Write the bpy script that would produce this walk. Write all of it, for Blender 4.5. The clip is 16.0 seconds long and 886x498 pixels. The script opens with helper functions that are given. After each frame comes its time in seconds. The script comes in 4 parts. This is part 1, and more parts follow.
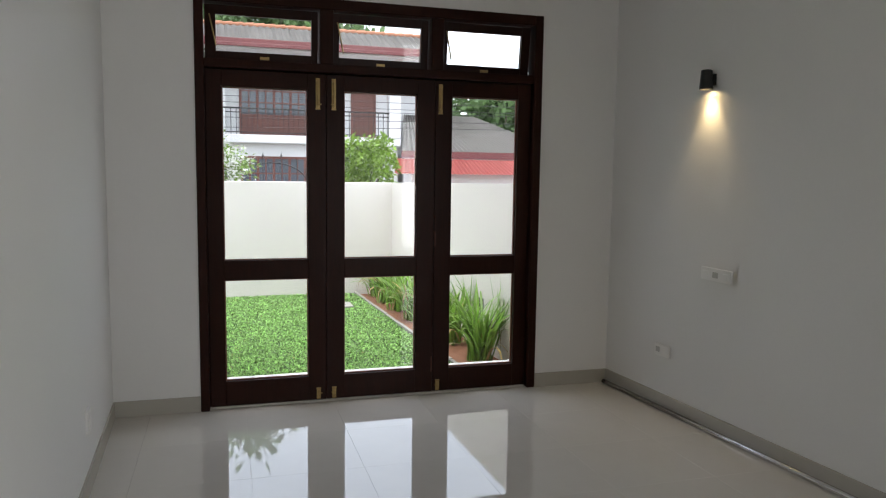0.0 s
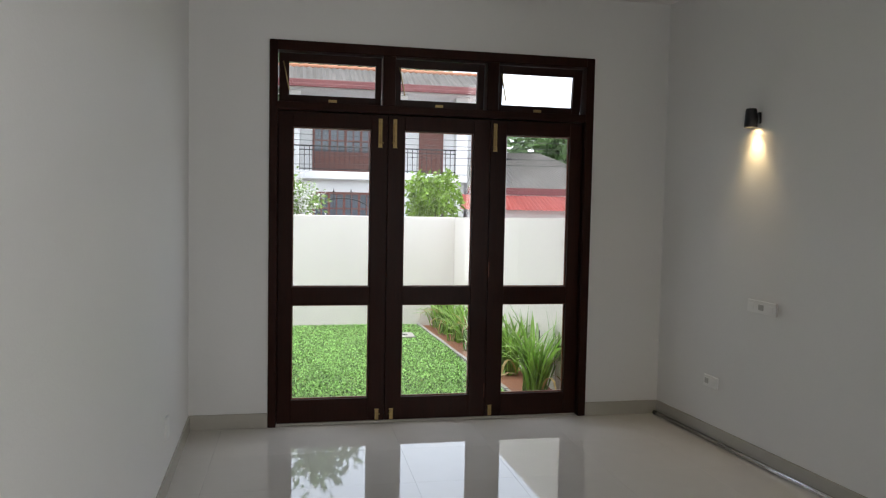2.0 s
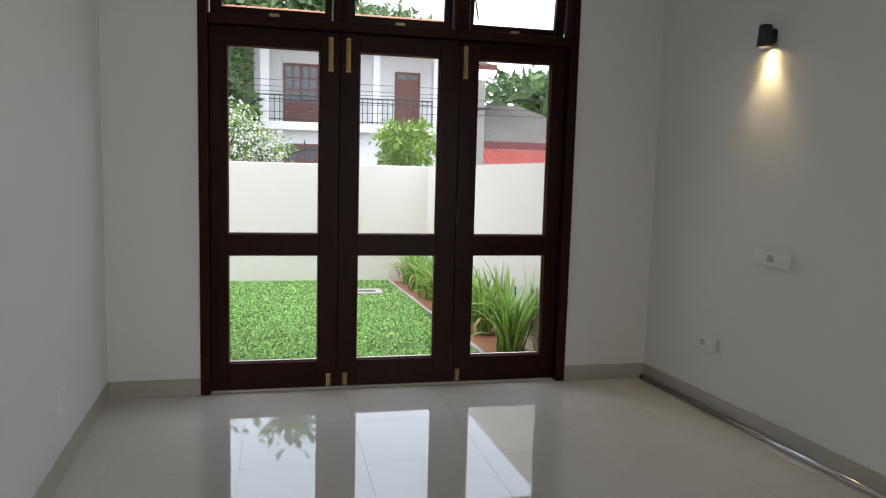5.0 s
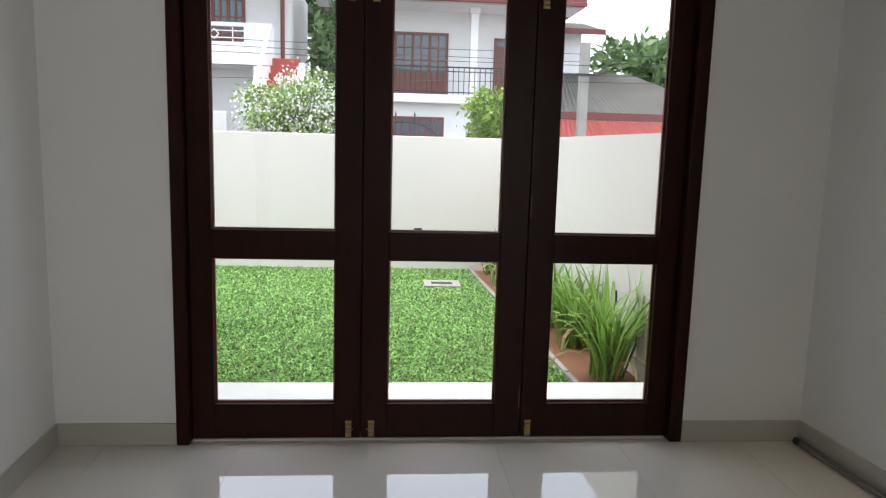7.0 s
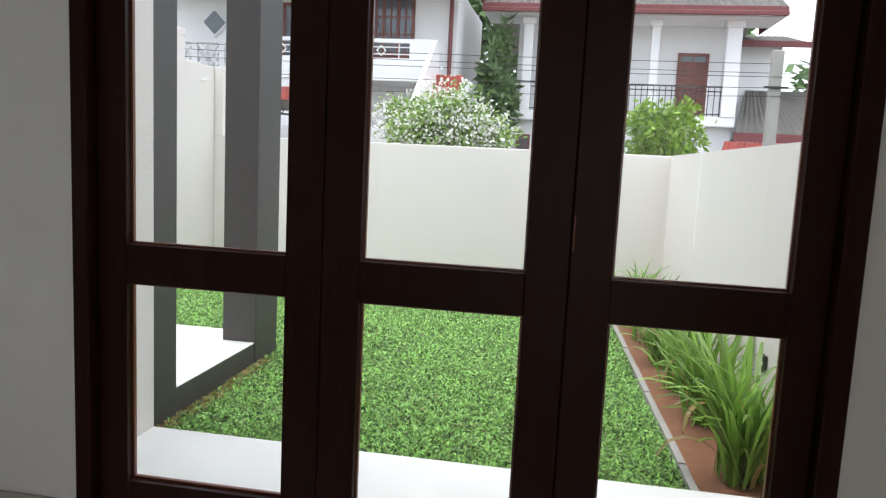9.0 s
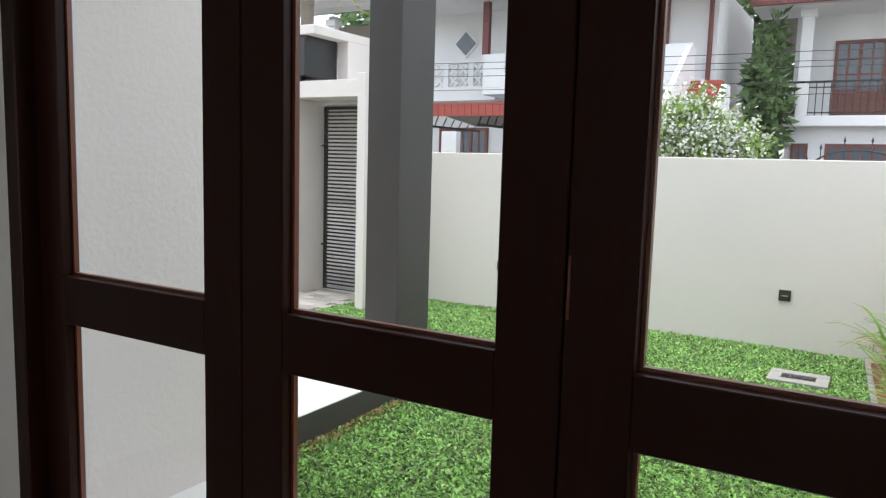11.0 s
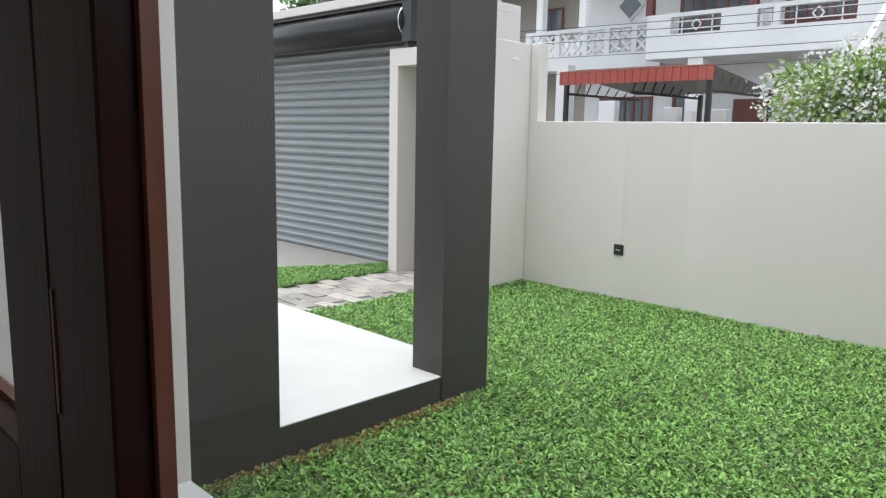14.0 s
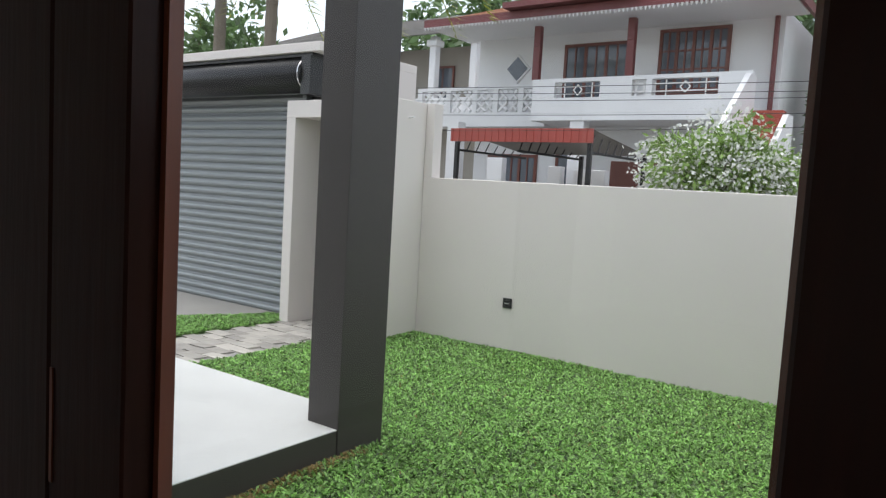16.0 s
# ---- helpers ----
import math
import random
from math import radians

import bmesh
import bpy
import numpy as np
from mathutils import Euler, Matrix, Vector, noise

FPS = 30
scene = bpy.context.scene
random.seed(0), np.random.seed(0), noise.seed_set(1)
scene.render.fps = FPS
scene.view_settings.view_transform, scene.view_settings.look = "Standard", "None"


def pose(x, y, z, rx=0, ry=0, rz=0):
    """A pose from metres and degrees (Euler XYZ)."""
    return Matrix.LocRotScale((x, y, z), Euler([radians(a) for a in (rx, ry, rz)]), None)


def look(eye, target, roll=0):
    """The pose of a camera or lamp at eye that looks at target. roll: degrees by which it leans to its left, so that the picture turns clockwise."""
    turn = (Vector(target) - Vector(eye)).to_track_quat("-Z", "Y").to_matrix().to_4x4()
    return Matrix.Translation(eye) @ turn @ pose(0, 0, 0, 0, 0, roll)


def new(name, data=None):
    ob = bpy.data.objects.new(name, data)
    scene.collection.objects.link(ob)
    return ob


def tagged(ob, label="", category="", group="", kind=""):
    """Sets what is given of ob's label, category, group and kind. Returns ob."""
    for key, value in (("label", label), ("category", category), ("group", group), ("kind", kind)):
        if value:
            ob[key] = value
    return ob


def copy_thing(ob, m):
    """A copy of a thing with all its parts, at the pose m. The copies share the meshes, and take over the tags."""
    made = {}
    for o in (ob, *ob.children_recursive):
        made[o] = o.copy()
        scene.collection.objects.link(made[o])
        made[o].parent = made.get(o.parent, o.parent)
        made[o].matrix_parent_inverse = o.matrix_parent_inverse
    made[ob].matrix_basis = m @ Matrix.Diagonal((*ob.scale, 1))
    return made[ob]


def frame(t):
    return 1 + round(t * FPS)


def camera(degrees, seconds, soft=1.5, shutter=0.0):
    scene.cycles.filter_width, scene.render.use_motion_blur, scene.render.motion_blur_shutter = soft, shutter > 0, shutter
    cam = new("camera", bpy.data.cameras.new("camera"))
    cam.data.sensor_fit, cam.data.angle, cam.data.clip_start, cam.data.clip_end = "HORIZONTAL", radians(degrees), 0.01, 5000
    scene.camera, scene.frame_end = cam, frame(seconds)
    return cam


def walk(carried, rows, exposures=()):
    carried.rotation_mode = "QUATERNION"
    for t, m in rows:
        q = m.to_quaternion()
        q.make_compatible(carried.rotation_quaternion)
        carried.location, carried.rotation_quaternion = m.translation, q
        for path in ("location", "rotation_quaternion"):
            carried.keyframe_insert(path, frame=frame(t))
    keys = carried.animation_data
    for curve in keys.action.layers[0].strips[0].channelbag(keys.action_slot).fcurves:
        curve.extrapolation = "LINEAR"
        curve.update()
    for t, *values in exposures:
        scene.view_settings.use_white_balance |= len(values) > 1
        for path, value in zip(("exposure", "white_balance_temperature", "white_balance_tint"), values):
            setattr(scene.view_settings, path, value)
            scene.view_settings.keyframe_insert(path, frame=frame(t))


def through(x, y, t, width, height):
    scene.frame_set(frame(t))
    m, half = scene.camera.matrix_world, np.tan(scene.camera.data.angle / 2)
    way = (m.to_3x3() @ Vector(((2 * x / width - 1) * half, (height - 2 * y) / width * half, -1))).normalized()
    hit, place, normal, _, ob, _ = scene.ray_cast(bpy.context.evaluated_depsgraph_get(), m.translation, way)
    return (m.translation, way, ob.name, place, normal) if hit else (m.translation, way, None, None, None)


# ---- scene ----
cam = camera(62.3, 16.0, soft=1.2)
PATH = [
    (0, (0.107, -5.09, 1.603), (0.676, -3.184, 1.4), 0.8),
    (0.5, (0.123, -5.055, 1.602), (0.716, -3.154, 1.421), 1.2),
    (1, (0.12, -5.094, 1.602), (0.688, -3.18, 1.494), 1.6),
    (1.5, (0.143, -5.222, 1.613), (0.628, -3.284, 1.53), 1.2),
    (2, (0.135, -5.383, 1.586), (0.525, -3.424, 1.478), 1.1),
    (2.5, (0.123, -5.521, 1.57), (0.55, -3.575, 1.398), 0.7),
    (3, (0.144, -5.512, 1.527), (0.564, -3.567, 1.324), 0.5),
    (3.5, (0.18, -5.367, 1.508), (0.597, -3.428, 1.25), 2.3),
    (4, (0.187, -5.176, 1.47), (0.658, -3.244, 1.256), 2.0),
    (6.3, (0.684, -3.849, 1.445), (1.005, -1.893, 1.178), 1.2),
    (6.5, (0.698, -3.685, 1.45), (0.963, -1.723, 1.168), 2.0),
    (7, (0.865, -3.382, 1.438), (1.033, -1.411, 1.141), 1.6),
    (7.5, (1.032, -3.075, 1.425), (1.16, -1.099, 1.141), 0.9),
    (8, (1.226, -2.81, 1.396), (1.137, -0.829, 1.136), 0.7),
    (8.5, (1.422, -2.488, 1.34), (1.214, -0.515, 1.091), 1.7),
    (9, (1.536, -2.225, 1.348), (1.206, -0.268, 1.096), 2.8),
    (9.5, (1.649, -1.995, 1.353), (1.135, -0.076, 1.121), 1.5),
    (11.8, (2.223, -0.919, 1.319), (1.05, 0.68, 1.06), 2.0),
    (12, (2.264, -0.881, 1.31), (1.063, 0.697, 1.048), 1.8),
    (12.5, (2.253, -0.687, 1.308), (0.985, 0.836, 1.039), 1.5),
    (13, (2.24, -0.501, 1.316), (0.987, 1.033, 1.039), 2.0),
    (13.5, (2.22, -0.352, 1.318), (0.912, 1.131, 1.02), 0.4),
    (14, (2.214, -0.221, 1.329), (0.826, 1.184, 1.015), 1.1),
    (14.5, (2.16, -0.156, 1.287), (0.773, 1.247, 0.958), 1.5),
    (15, (2.176, -0.162, 1.303), (0.838, 1.284, 0.959), 1.4),
    (15.5, (2.195, -0.237, 1.373), (0.976, 1.329, 1.123), 3.0),
    (15.8, (2.222, -0.301, 1.354), (1.037, 1.3, 1.167), 3.4),
    (16, (2.239, -0.355, 1.382), (1.069, 1.258, 1.21), 3.3),
]
EXPOSURES = [(0, 2.02), (6.5, 2.02), (9, 1.82), (12.5, 1.53), (14, 1.4), (15, 1.27), (16, 1.08)]
walk(cam, [(t, look(eye, target, roll)) for t, eye, target, roll in PATH], EXPOSURES)

# ---- light: bright overcast sky ----
world = bpy.data.worlds.new("sky")
scene.world = world
world.use_nodes = True
wn = world.node_tree
sky = wn.nodes.new("ShaderNodeTexSky")
sky.sky_type = "NISHITA"
sky.sun_disc = False
sky.sun_elevation, sky.sun_rotation = radians(76), radians(247)
sky.air_density, sky.dust_density, sky.ozone_density = 1.0, 2.0, 1.0
milky = wn.nodes.new("ShaderNodeHueSaturation")
milky.inputs["Saturation"].default_value = 0.42
wn.links.new(sky.outputs[0], milky.inputs["Color"])
wn.links.new(milky.outputs[0], wn.nodes["Background"].inputs["Color"])
wn.nodes["Background"].inputs["Strength"].default_value = 0.15
sun = new("sun", bpy.data.lights.new("sun", "SUN"))
sun.data.energy, sun.data.angle, sun.data.color = 0.6, radians(70), (1.0, 0.965, 0.96)
sun.matrix_world = look((0, 0, 30), (-7, 3, 0))
# added fill lamp in the unseen hall behind the room, brightening the interior
hall_fill = new("hall_fill_light", bpy.data.lights.new("hall_fill_light", "AREA"))
hall_fill.data.shape, hall_fill.data.size, hall_fill.data.size_y, hall_fill.data.energy, hall_fill.data.color = "RECTANGLE", 2.2, 2.2, 23, (0.97, 0.98, 1.0)
hall_fill.matrix_world = look((3.30, -6.7, 1.4), (-1, -6.2, 1.4))

# ---- materials ----


def material(name, colour, rough=0.6, metal=0.0, grain=0.0, scale=20.0, stain=0.0, stain_scale=1.5, bump=0.0, bump_scale=0.0,
             island=0.0, per_object=0.0, stretch=(1, 1, 1), spec=0.5):
    m = bpy.data.materials.new(name)
    m.use_nodes = True
    nt = m.node_tree
    b = nt.nodes["Principled BSDF"]
    b.inputs["Roughness"].default_value, b.inputs["Metallic"].default_value = rough, metal
    b.inputs["Specular IOR Level"].default_value = spec
    co = nt.nodes.new("ShaderNodeTexCoord")
    mp = nt.nodes.new("ShaderNodeMapping")
    mp.inputs["Scale"].default_value = stretch
    nt.links.new(co.outputs["Object"], mp.inputs["Vector"])
    value = None

    def add(sock, amount):
        nonlocal value
        r = nt.nodes.new("ShaderNodeMapRange")
        r.inputs["To Min"].default_value, r.inputs["To Max"].default_value = 1 - amount, 1 + amount
        nt.links.new(sock, r.inputs["Value"])
        if value is None:
            value = r.outputs[0]
        else:
            mu = nt.nodes.new("ShaderNodeMath")
            mu.operation = "MULTIPLY"
            nt.links.new(value, mu.inputs[0])
            nt.links.new(r.outputs[0], mu.inputs[1])
            value = mu.outputs[0]

    def noise_node(sc, detail):
        n = nt.nodes.new("ShaderNodeTexNoise")
        n.inputs["Scale"].default_value, n.inputs["Detail"].default_value = sc, detail
        nt.links.new(mp.outputs[0], n.inputs["Vector"])
        return n.outputs["Fac"]
    fine = noise_node(scale, 6)
    if grain:
        add(fine, grain)
    if stain:
        add(noise_node(stain_scale, 4), stain)
    if island:
        g = nt.nodes.new("ShaderNodeNewGeometry")
        add(g.outputs["Random Per Island"], island)
    if per_object:
        g = nt.nodes.new("ShaderNodeObjectInfo")
        add(g.outputs["Random"], per_object)
    if value is None:
        b.inputs["Base Color"].default_value = (*colour, 1)
    else:
        mix = nt.nodes.new("ShaderNodeVectorMath")
        mix.operation = "SCALE"
        mix.inputs[0].default_value = colour
        nt.links.new(value, mix.inputs["Scale"])
        nt.links.new(mix.outputs[0], b.inputs["Base Color"])
    if bump:
        bp = nt.nodes.new("ShaderNodeBump")
        bp.inputs["Strength"].default_value, bp.inputs["Distance"].default_value = bump, 0.01
        nt.links.new(noise_node(bump_scale, 5) if bump_scale else fine, bp.inputs["Height"])
        nt.links.new(bp.outputs[0], b.inputs["Normal"])
    return m


def glass_material(name, tint=(0.985, 0.99, 0.985)):
    m = bpy.data.materials.new(name)
    m.use_nodes = True
    nt = m.node_tree
    nt.nodes.remove(nt.nodes["Principled BSDF"])
    clear, gloss, mix, fr, po, mad = (nt.nodes.new(k) for k in ("ShaderNodeBsdfTransparent", "ShaderNodeBsdfGlossy", "ShaderNodeMixShader", "ShaderNodeLayerWeight",
                                                               "ShaderNodeMath", "ShaderNodeMath"))
    clear.inputs["Color"].default_value = (*tint, 1)
    gloss.inputs["Roughness"].default_value = 0.01
    po.operation, mad.operation = "POWER", "MULTIPLY_ADD"
    fr.inputs["Blend"].default_value = 0.5
    po.inputs[1].default_value = 5.0
    mad.inputs[1].default_value, mad.inputs[2].default_value = 0.6, 0.025
    nt.links.new(fr.outputs["Facing"], po.inputs[0])
    nt.links.new(po.outputs[0], mad.inputs[0])
    nt.links.new(mad.outputs[0], mix.inputs[0])
    nt.links.new(clear.outputs[0], mix.inputs[1])
    nt.links.new(gloss.outputs[0], mix.inputs[2])
    nt.links.new(mix.outputs[0], nt.nodes["Material Output"].inputs["Surface"])
    return m


def leafy(name, colour, island=0.45, rough=0.45, through=0.35):
    m = material(name, colour, rough, island=island, grain=0.2, scale=6)
    nt = m.node_tree
    b = nt.nodes["Principled BSDF"]
    tr = nt.nodes.new("ShaderNodeBsdfTranslucent")
    src = b.inputs["Base Color"].links[0].from_socket
    nt.links.new(src, tr.inputs["Color"])
    mix = nt.nodes.new("ShaderNodeMixShader")
    mix.inputs[0].default_value = through
    nt.links.new(b.outputs[0], mix.inputs[1])
    nt.links.new(tr.outputs[0], mix.inputs[2])
    nt.links.new(mix.outputs[0], nt.nodes["Material Output"].inputs["Surface"])
    return m


def glow(name, colour, strength):
    m = bpy.data.materials.new(name)
    m.use_nodes = True
    b = m.node_tree.nodes["Principled BSDF"]
    b.inputs["Base Color"].default_value = (*colour, 1)
    b.inputs["Emission Color"].default_value = (*colour, 1)
    b.inputs["Emission Strength"].default_value = strength
    return m


INNER = material("inner_wall_paint", (0.81, 0.80, 0.78), 0.55, grain=0.015, scale=60, stain=0.03, stain_scale=0.9, bump=0.06, bump_scale=90)
CEIL = material("ceiling_paint", (0.82, 0.81, 0.79), 0.7, grain=0.015, scale=40, stain=0.02)
OUTER = material("outer_wall_paint", (0.70, 0.655, 0.615), 0.75, grain=0.03, scale=70, stain=0.05, stain_scale=1.1, bump=0.25, bump_scale=45)
GREY = material("dark_grey_paint", (0.053, 0.047, 0.045), 0.5, grain=0.06, scale=30, stain=0.12, stain_scale=1.6, bump=0.08, bump_scale=60)
WOOD = material("dark_mahogany", (0.026, 0.008, 0.0048), 0.3, grain=0.35, scale=14, stain=0.2, stain_scale=3, bump=0.05, stretch=(6, 6, 0.5), spec=0.12)
BEAD = material("reddish_wood_bead", (0.16, 0.045, 0.022), 0.35, grain=0.3, scale=14, stain=0.2, stain_scale=3, stretch=(6, 6, 0.5))
BRASS = material("aged_brass", (0.42, 0.30, 0.13), 0.38, 1.0, grain=0.15, scale=30, stain=0.2, stain_scale=8)
CHROME = material("polished_steel", (0.62, 0.62, 0.62), 0.16, 1.0, grain=0.05, scale=12)
BLACK = material("black_metal", (0.014, 0.014, 0.015), 0.35, grain=0.1, scale=30, stain=0.1)
TILE = material("polished_floor_tile", (0.67, 0.635, 0.58), 0.03, grain=0.02, scale=9, stain=0.04, stain_scale=2, per_object=0.01, spec=1.0)
TILE.node_tree.nodes["Principled BSDF"].inputs["IOR"].default_value = 1.75
GROUT = material("tile_grout", (0.63, 0.60, 0.545), 0.5, grain=0.1, scale=40)
SKIRT = material("skirting_tile", (0.47, 0.445, 0.39), 0.22, grain=0.03, scale=10, stain=0.04)
PLASTIC = material("white_plastic", (0.88, 0.87, 0.85), 0.3, grain=0.01, scale=20)
PLASTIC2 = material("grey_plastic", (0.5, 0.49, 0.47), 0.4, grain=0.01, scale=20)
CEMENT = material("pale_terrace_cement", (0.66, 0.67, 0.64), 0.5, grain=0.06, scale=14, stain=0.16, stain_scale=2.2, bump=0.08, bump_scale=35)
CONCRETE = material("concrete", (0.31, 0.30, 0.275), 0.85, grain=0.12, scale=30, stain=0.18, stain_scale=2.5, bump=0.3, bump_scale=50)
PAVER = material("stone_paver", (0.38, 0.36, 0.32), 0.8, grain=0.15, scale=18, stain=0.2, stain_scale=4, bump=0.4, bump_scale=30, per_object=0.3)
SOIL = material("red_soil", (0.24, 0.105, 0.055), 0.95, grain=0.35, scale=40, stain=0.25, stain_scale=5, bump=0.9, bump_scale=35)
LAWN = material("lawn_soil", (0.07, 0.11, 0.03), 0.95, grain=0.4, scale=30, stain=0.3, stain_scale=4, bump=0.8, bump_scale=50)
STREET = material("street_ground", (0.17, 0.16, 0.145), 0.95, grain=0.2, scale=8, stain=0.2, stain_scale=0.6)
GRASS = leafy("grass_leaf", (0.25, 0.44, 0.125), 0.85, 0.3)
STRAP = leafy("strap_leaf", (0.20, 0.36, 0.06), 0.45, 0.35)
DRY = leafy("dry_leaf", (0.36, 0.27, 0.11), 0.3, 0.6)
LEAF_A = leafy("bush_leaf", (0.22, 0.34, 0.085), 0.5)
LEAF_B = leafy("mango_leaf", (0.20, 0.33, 0.045), 0.45)
# far tree green, lightened to put some distance haze into the colour
LEAF_C = leafy("tree_leaf", (0.12, 0.20, 0.075), 0.5)
LEAF_P = leafy("palm_leaf", (0.30, 0.33, 0.05), 0.5)
PETAL = leafy("white_petal", (0.80, 0.80, 0.76), 0.12)
BARK = material("bark", (0.20, 0.17, 0.135), 0.9, grain=0.3, scale=14, stain=0.3, stain_scale=2, bump=0.7, stretch=(1, 1, 3))
SHUTTER = material("shutter_steel", (0.28, 0.30, 0.30), 0.42, 0.35, grain=0.05, scale=20, stain=0.1, stain_scale=1.5)
HOUSE = material("white_house_paint", (0.83, 0.83, 0.83), 0.75, grain=0.03, scale=12, stain=0.10, stain_scale=0.8)
HOUSE2 = material("tan_house_paint", (0.42, 0.39, 0.34), 0.8, grain=0.04, scale=12, stain=0.12, stain_scale=0.8)
BROWN = material("brown_window_wood", (0.17, 0.055, 0.04), 0.5, grain=0.2, scale=8, stain=0.2, stretch=(4, 4, 0.6))
PANE = material("dark_window_pane", (0.11, 0.13, 0.16), 0.08, grain=0.1, scale=2)
FASCIA = material("red_brown_fascia", (0.17, 0.045, 0.045), 0.5, grain=0.1, scale=6, stain=0.15)
RED = material("red_metal_roof", (0.42, 0.085, 0.065), 0.5, grain=0.06, scale=10, stain=0.15, stain_scale=1)
CORRUGATED = material("grey_corrugated_roof", (0.24, 0.23, 0.215), 0.9, grain=0.2, scale=6, stain=0.35, stain_scale=0.9)
CLAY = material("clay_ridge_tile", (0.42, 0.19, 0.11), 0.85, grain=0.2, scale=9, stain=0.25, island=0.2)
STEP = material("red_cement_step", (0.36, 0.07, 0.045), 0.6, grain=0.1, scale=12, stain=0.15)
GLASS = glass_material("door_glass")
BULB = glow("lamp_glow", (1.0, 0.72, 0.36), 14)

# ---- building tools ----


def box(bm, x0, x1, y0, y1, z0, z1, bevel=0.0, seg=1):
    m = Matrix.LocRotScale(((x0 + x1) / 2, (y0 + y1) / 2, (z0 + z1) / 2), None, (abs(x1 - x0), abs(y1 - y0), abs(z1 - z0)))
    vs = bmesh.ops.create_cube(bm, size=1, matrix=m)["verts"]
    if bevel:
        es = {e for v in vs for e in v.link_edges}
        bmesh.ops.bevel(bm, geom=list(es), offset=bevel, segments=seg, affect="EDGES", profile=0.5)
    return bm


def boxes(*rows, bevel=0.0):
    bm = bmesh.new()
    for r in rows:
        box(bm, *r, bevel=bevel)
    return bm


def cyl(bm, p, q, r0, r1=None, seg=12, caps=True):
    p, q = Vector(p), Vector(q)
    d = q - p
    m = Matrix.Translation((p + q) / 2) @ d.to_track_quat("Z", "Y").to_matrix().to_4x4()
    bmesh.ops.create_cone(bm, cap_ends=caps, segments=seg, radius1=r0, radius2=r0 if r1 is None else r1, depth=d.length, matrix=m)
    return bm


def prism(bm, outline, z0, z1):
    lo = [bm.verts.new((x, y, z0)) for x, y in outline]
    hi = [bm.verts.new((x, y, z1)) for x, y in outline]
    n = len(outline)
    bm.faces.new(hi)
    bm.faces.new(lo[::-1])
    for i in range(n):
        bm.faces.new((lo[i], lo[(i + 1) % n], hi[(i + 1) % n], hi[i]))
    bmesh.ops.recalc_face_normals(bm, faces=bm.faces)
    return bm


def mesh_of(name, bm, mat, smooth=False):
    me = bpy.data.meshes.new(name)
    bm.to_mesh(me)
    bm.free()
    me.materials.append(mat)
    if smooth:
        for p in me.polygons:
            p.use_smooth = True
    return me


def part(name, bm, mat, parent=None, label="", smooth=False):
    ob = new(name, mesh_of(name, bm, mat, smooth))
    if parent is not None:
        ob.parent = parent
        ob.matrix_parent_inverse = Matrix.Translation(-parent.matrix_basis.translation) if parent.parent is None else Matrix()
    return tagged(ob, label) if label else ob


def thing(name, loc, label, category, group="", kind=""):
    ob = new(name)
    ob.empty_display_size = 0.1
    ob.location = loc
    return tagged(ob, label, category, group, kind)


def setting(name, bm, mat, label, category):
    return tagged(part(name, bm, mat), label, category, kind="structure")


def leaves_mesh(name, verts, faces, mat):
    me = bpy.data.meshes.new(name)
    me.from_pydata(verts, [], faces)
    me.materials.append(mat)
    return me


def settle(ob, scale, shift):
    ob.matrix_basis = Matrix.Translation(shift) @ Matrix.Scale(scale, 4) @ ob.matrix_basis
    return ob

# ---- the room ----
LEFT, RIGHT, INNER_Y, OUTER_Y, BACK, TOP = -0.605, 2.955, -0.06, 0.14, -4.95, 3.2


def west(y):
    return LEFT - 0.033 * (y - INNER_Y)


def east(y):
    return RIGHT - 0.075 * (y - INNER_Y)


OX0, OX1, OZ = -0.065, 2.345, 2.75
setting("wall_north", boxes((LEFT - 0.2, OX0, INNER_Y, OUTER_Y, -0.3, 3.4), (OX1, RIGHT + 0.2, INNER_Y, OUTER_Y, -0.3, 3.4),
                            (OX0, OX1, INNER_Y, OUTER_Y, OZ, 3.4)), INNER, "white painted plaster wall around the folding doors", "wall")
setting("wall_west", prism(bmesh.new(), [(west(BACK) - 0.3, BACK), (west(BACK), BACK), (LEFT, INNER_Y), (LEFT - 0.3, INNER_Y)], -0.3, TOP), INNER, "white painted plaster side wall", "wall")
setting("wall_east", prism(bmesh.new(), [(east(BACK - 0.15), BACK - 0.15), (east(BACK - 0.15) + 0.2, BACK - 0.15), (RIGHT + 0.2, INNER_Y), (RIGHT, INNER_Y)], -0.3, TOP), INNER, "white painted plaster wall with lamp and sockets", "wall")
# entrance opening made wider than known, so the hall fill lamp reaches the room
DX0, DX1 = -0.41, 2.75
setting("wall_south", boxes((LEFT - 0.3, DX0, BACK - 0.15, BACK, 0, TOP), (DX1, RIGHT + 0.5, BACK - 0.15, BACK, 0, TOP), (DX0, DX1, BACK - 0.15, BACK, 2.7, TOP)),
        INNER, "unseen white plaster wall, its entrance opening widened for fill light", "wall")
# assumed hall, out of view, that encloses and bounces the fill lamp
setting("wall_hall", boxes((-1.6, -1.4, -8.2, BACK - 0.15, 0, TOP), (3.34, 3.54, -8.2, BACK - 0.15, 0, TOP), (-1.6, 3.54, -8.4, -8.2, 0, TOP)),
        INNER, "unseen white plaster hall walls added around the fill lamp", "wall")
setting("ceiling", boxes((-1.8, RIGHT + 0.7, -8.4, INNER_Y, TOP, TOP + 0.2)), CEIL, "plain white plaster ceiling", "ceiling")
floor = setting("floor", boxes((-1.6, RIGHT + 0.6, -8.4, OUTER_Y - 0.02, -0.30, -0.004)), GROUT, "polished cream porcelain tile floor", "floor")
SK = 0.012
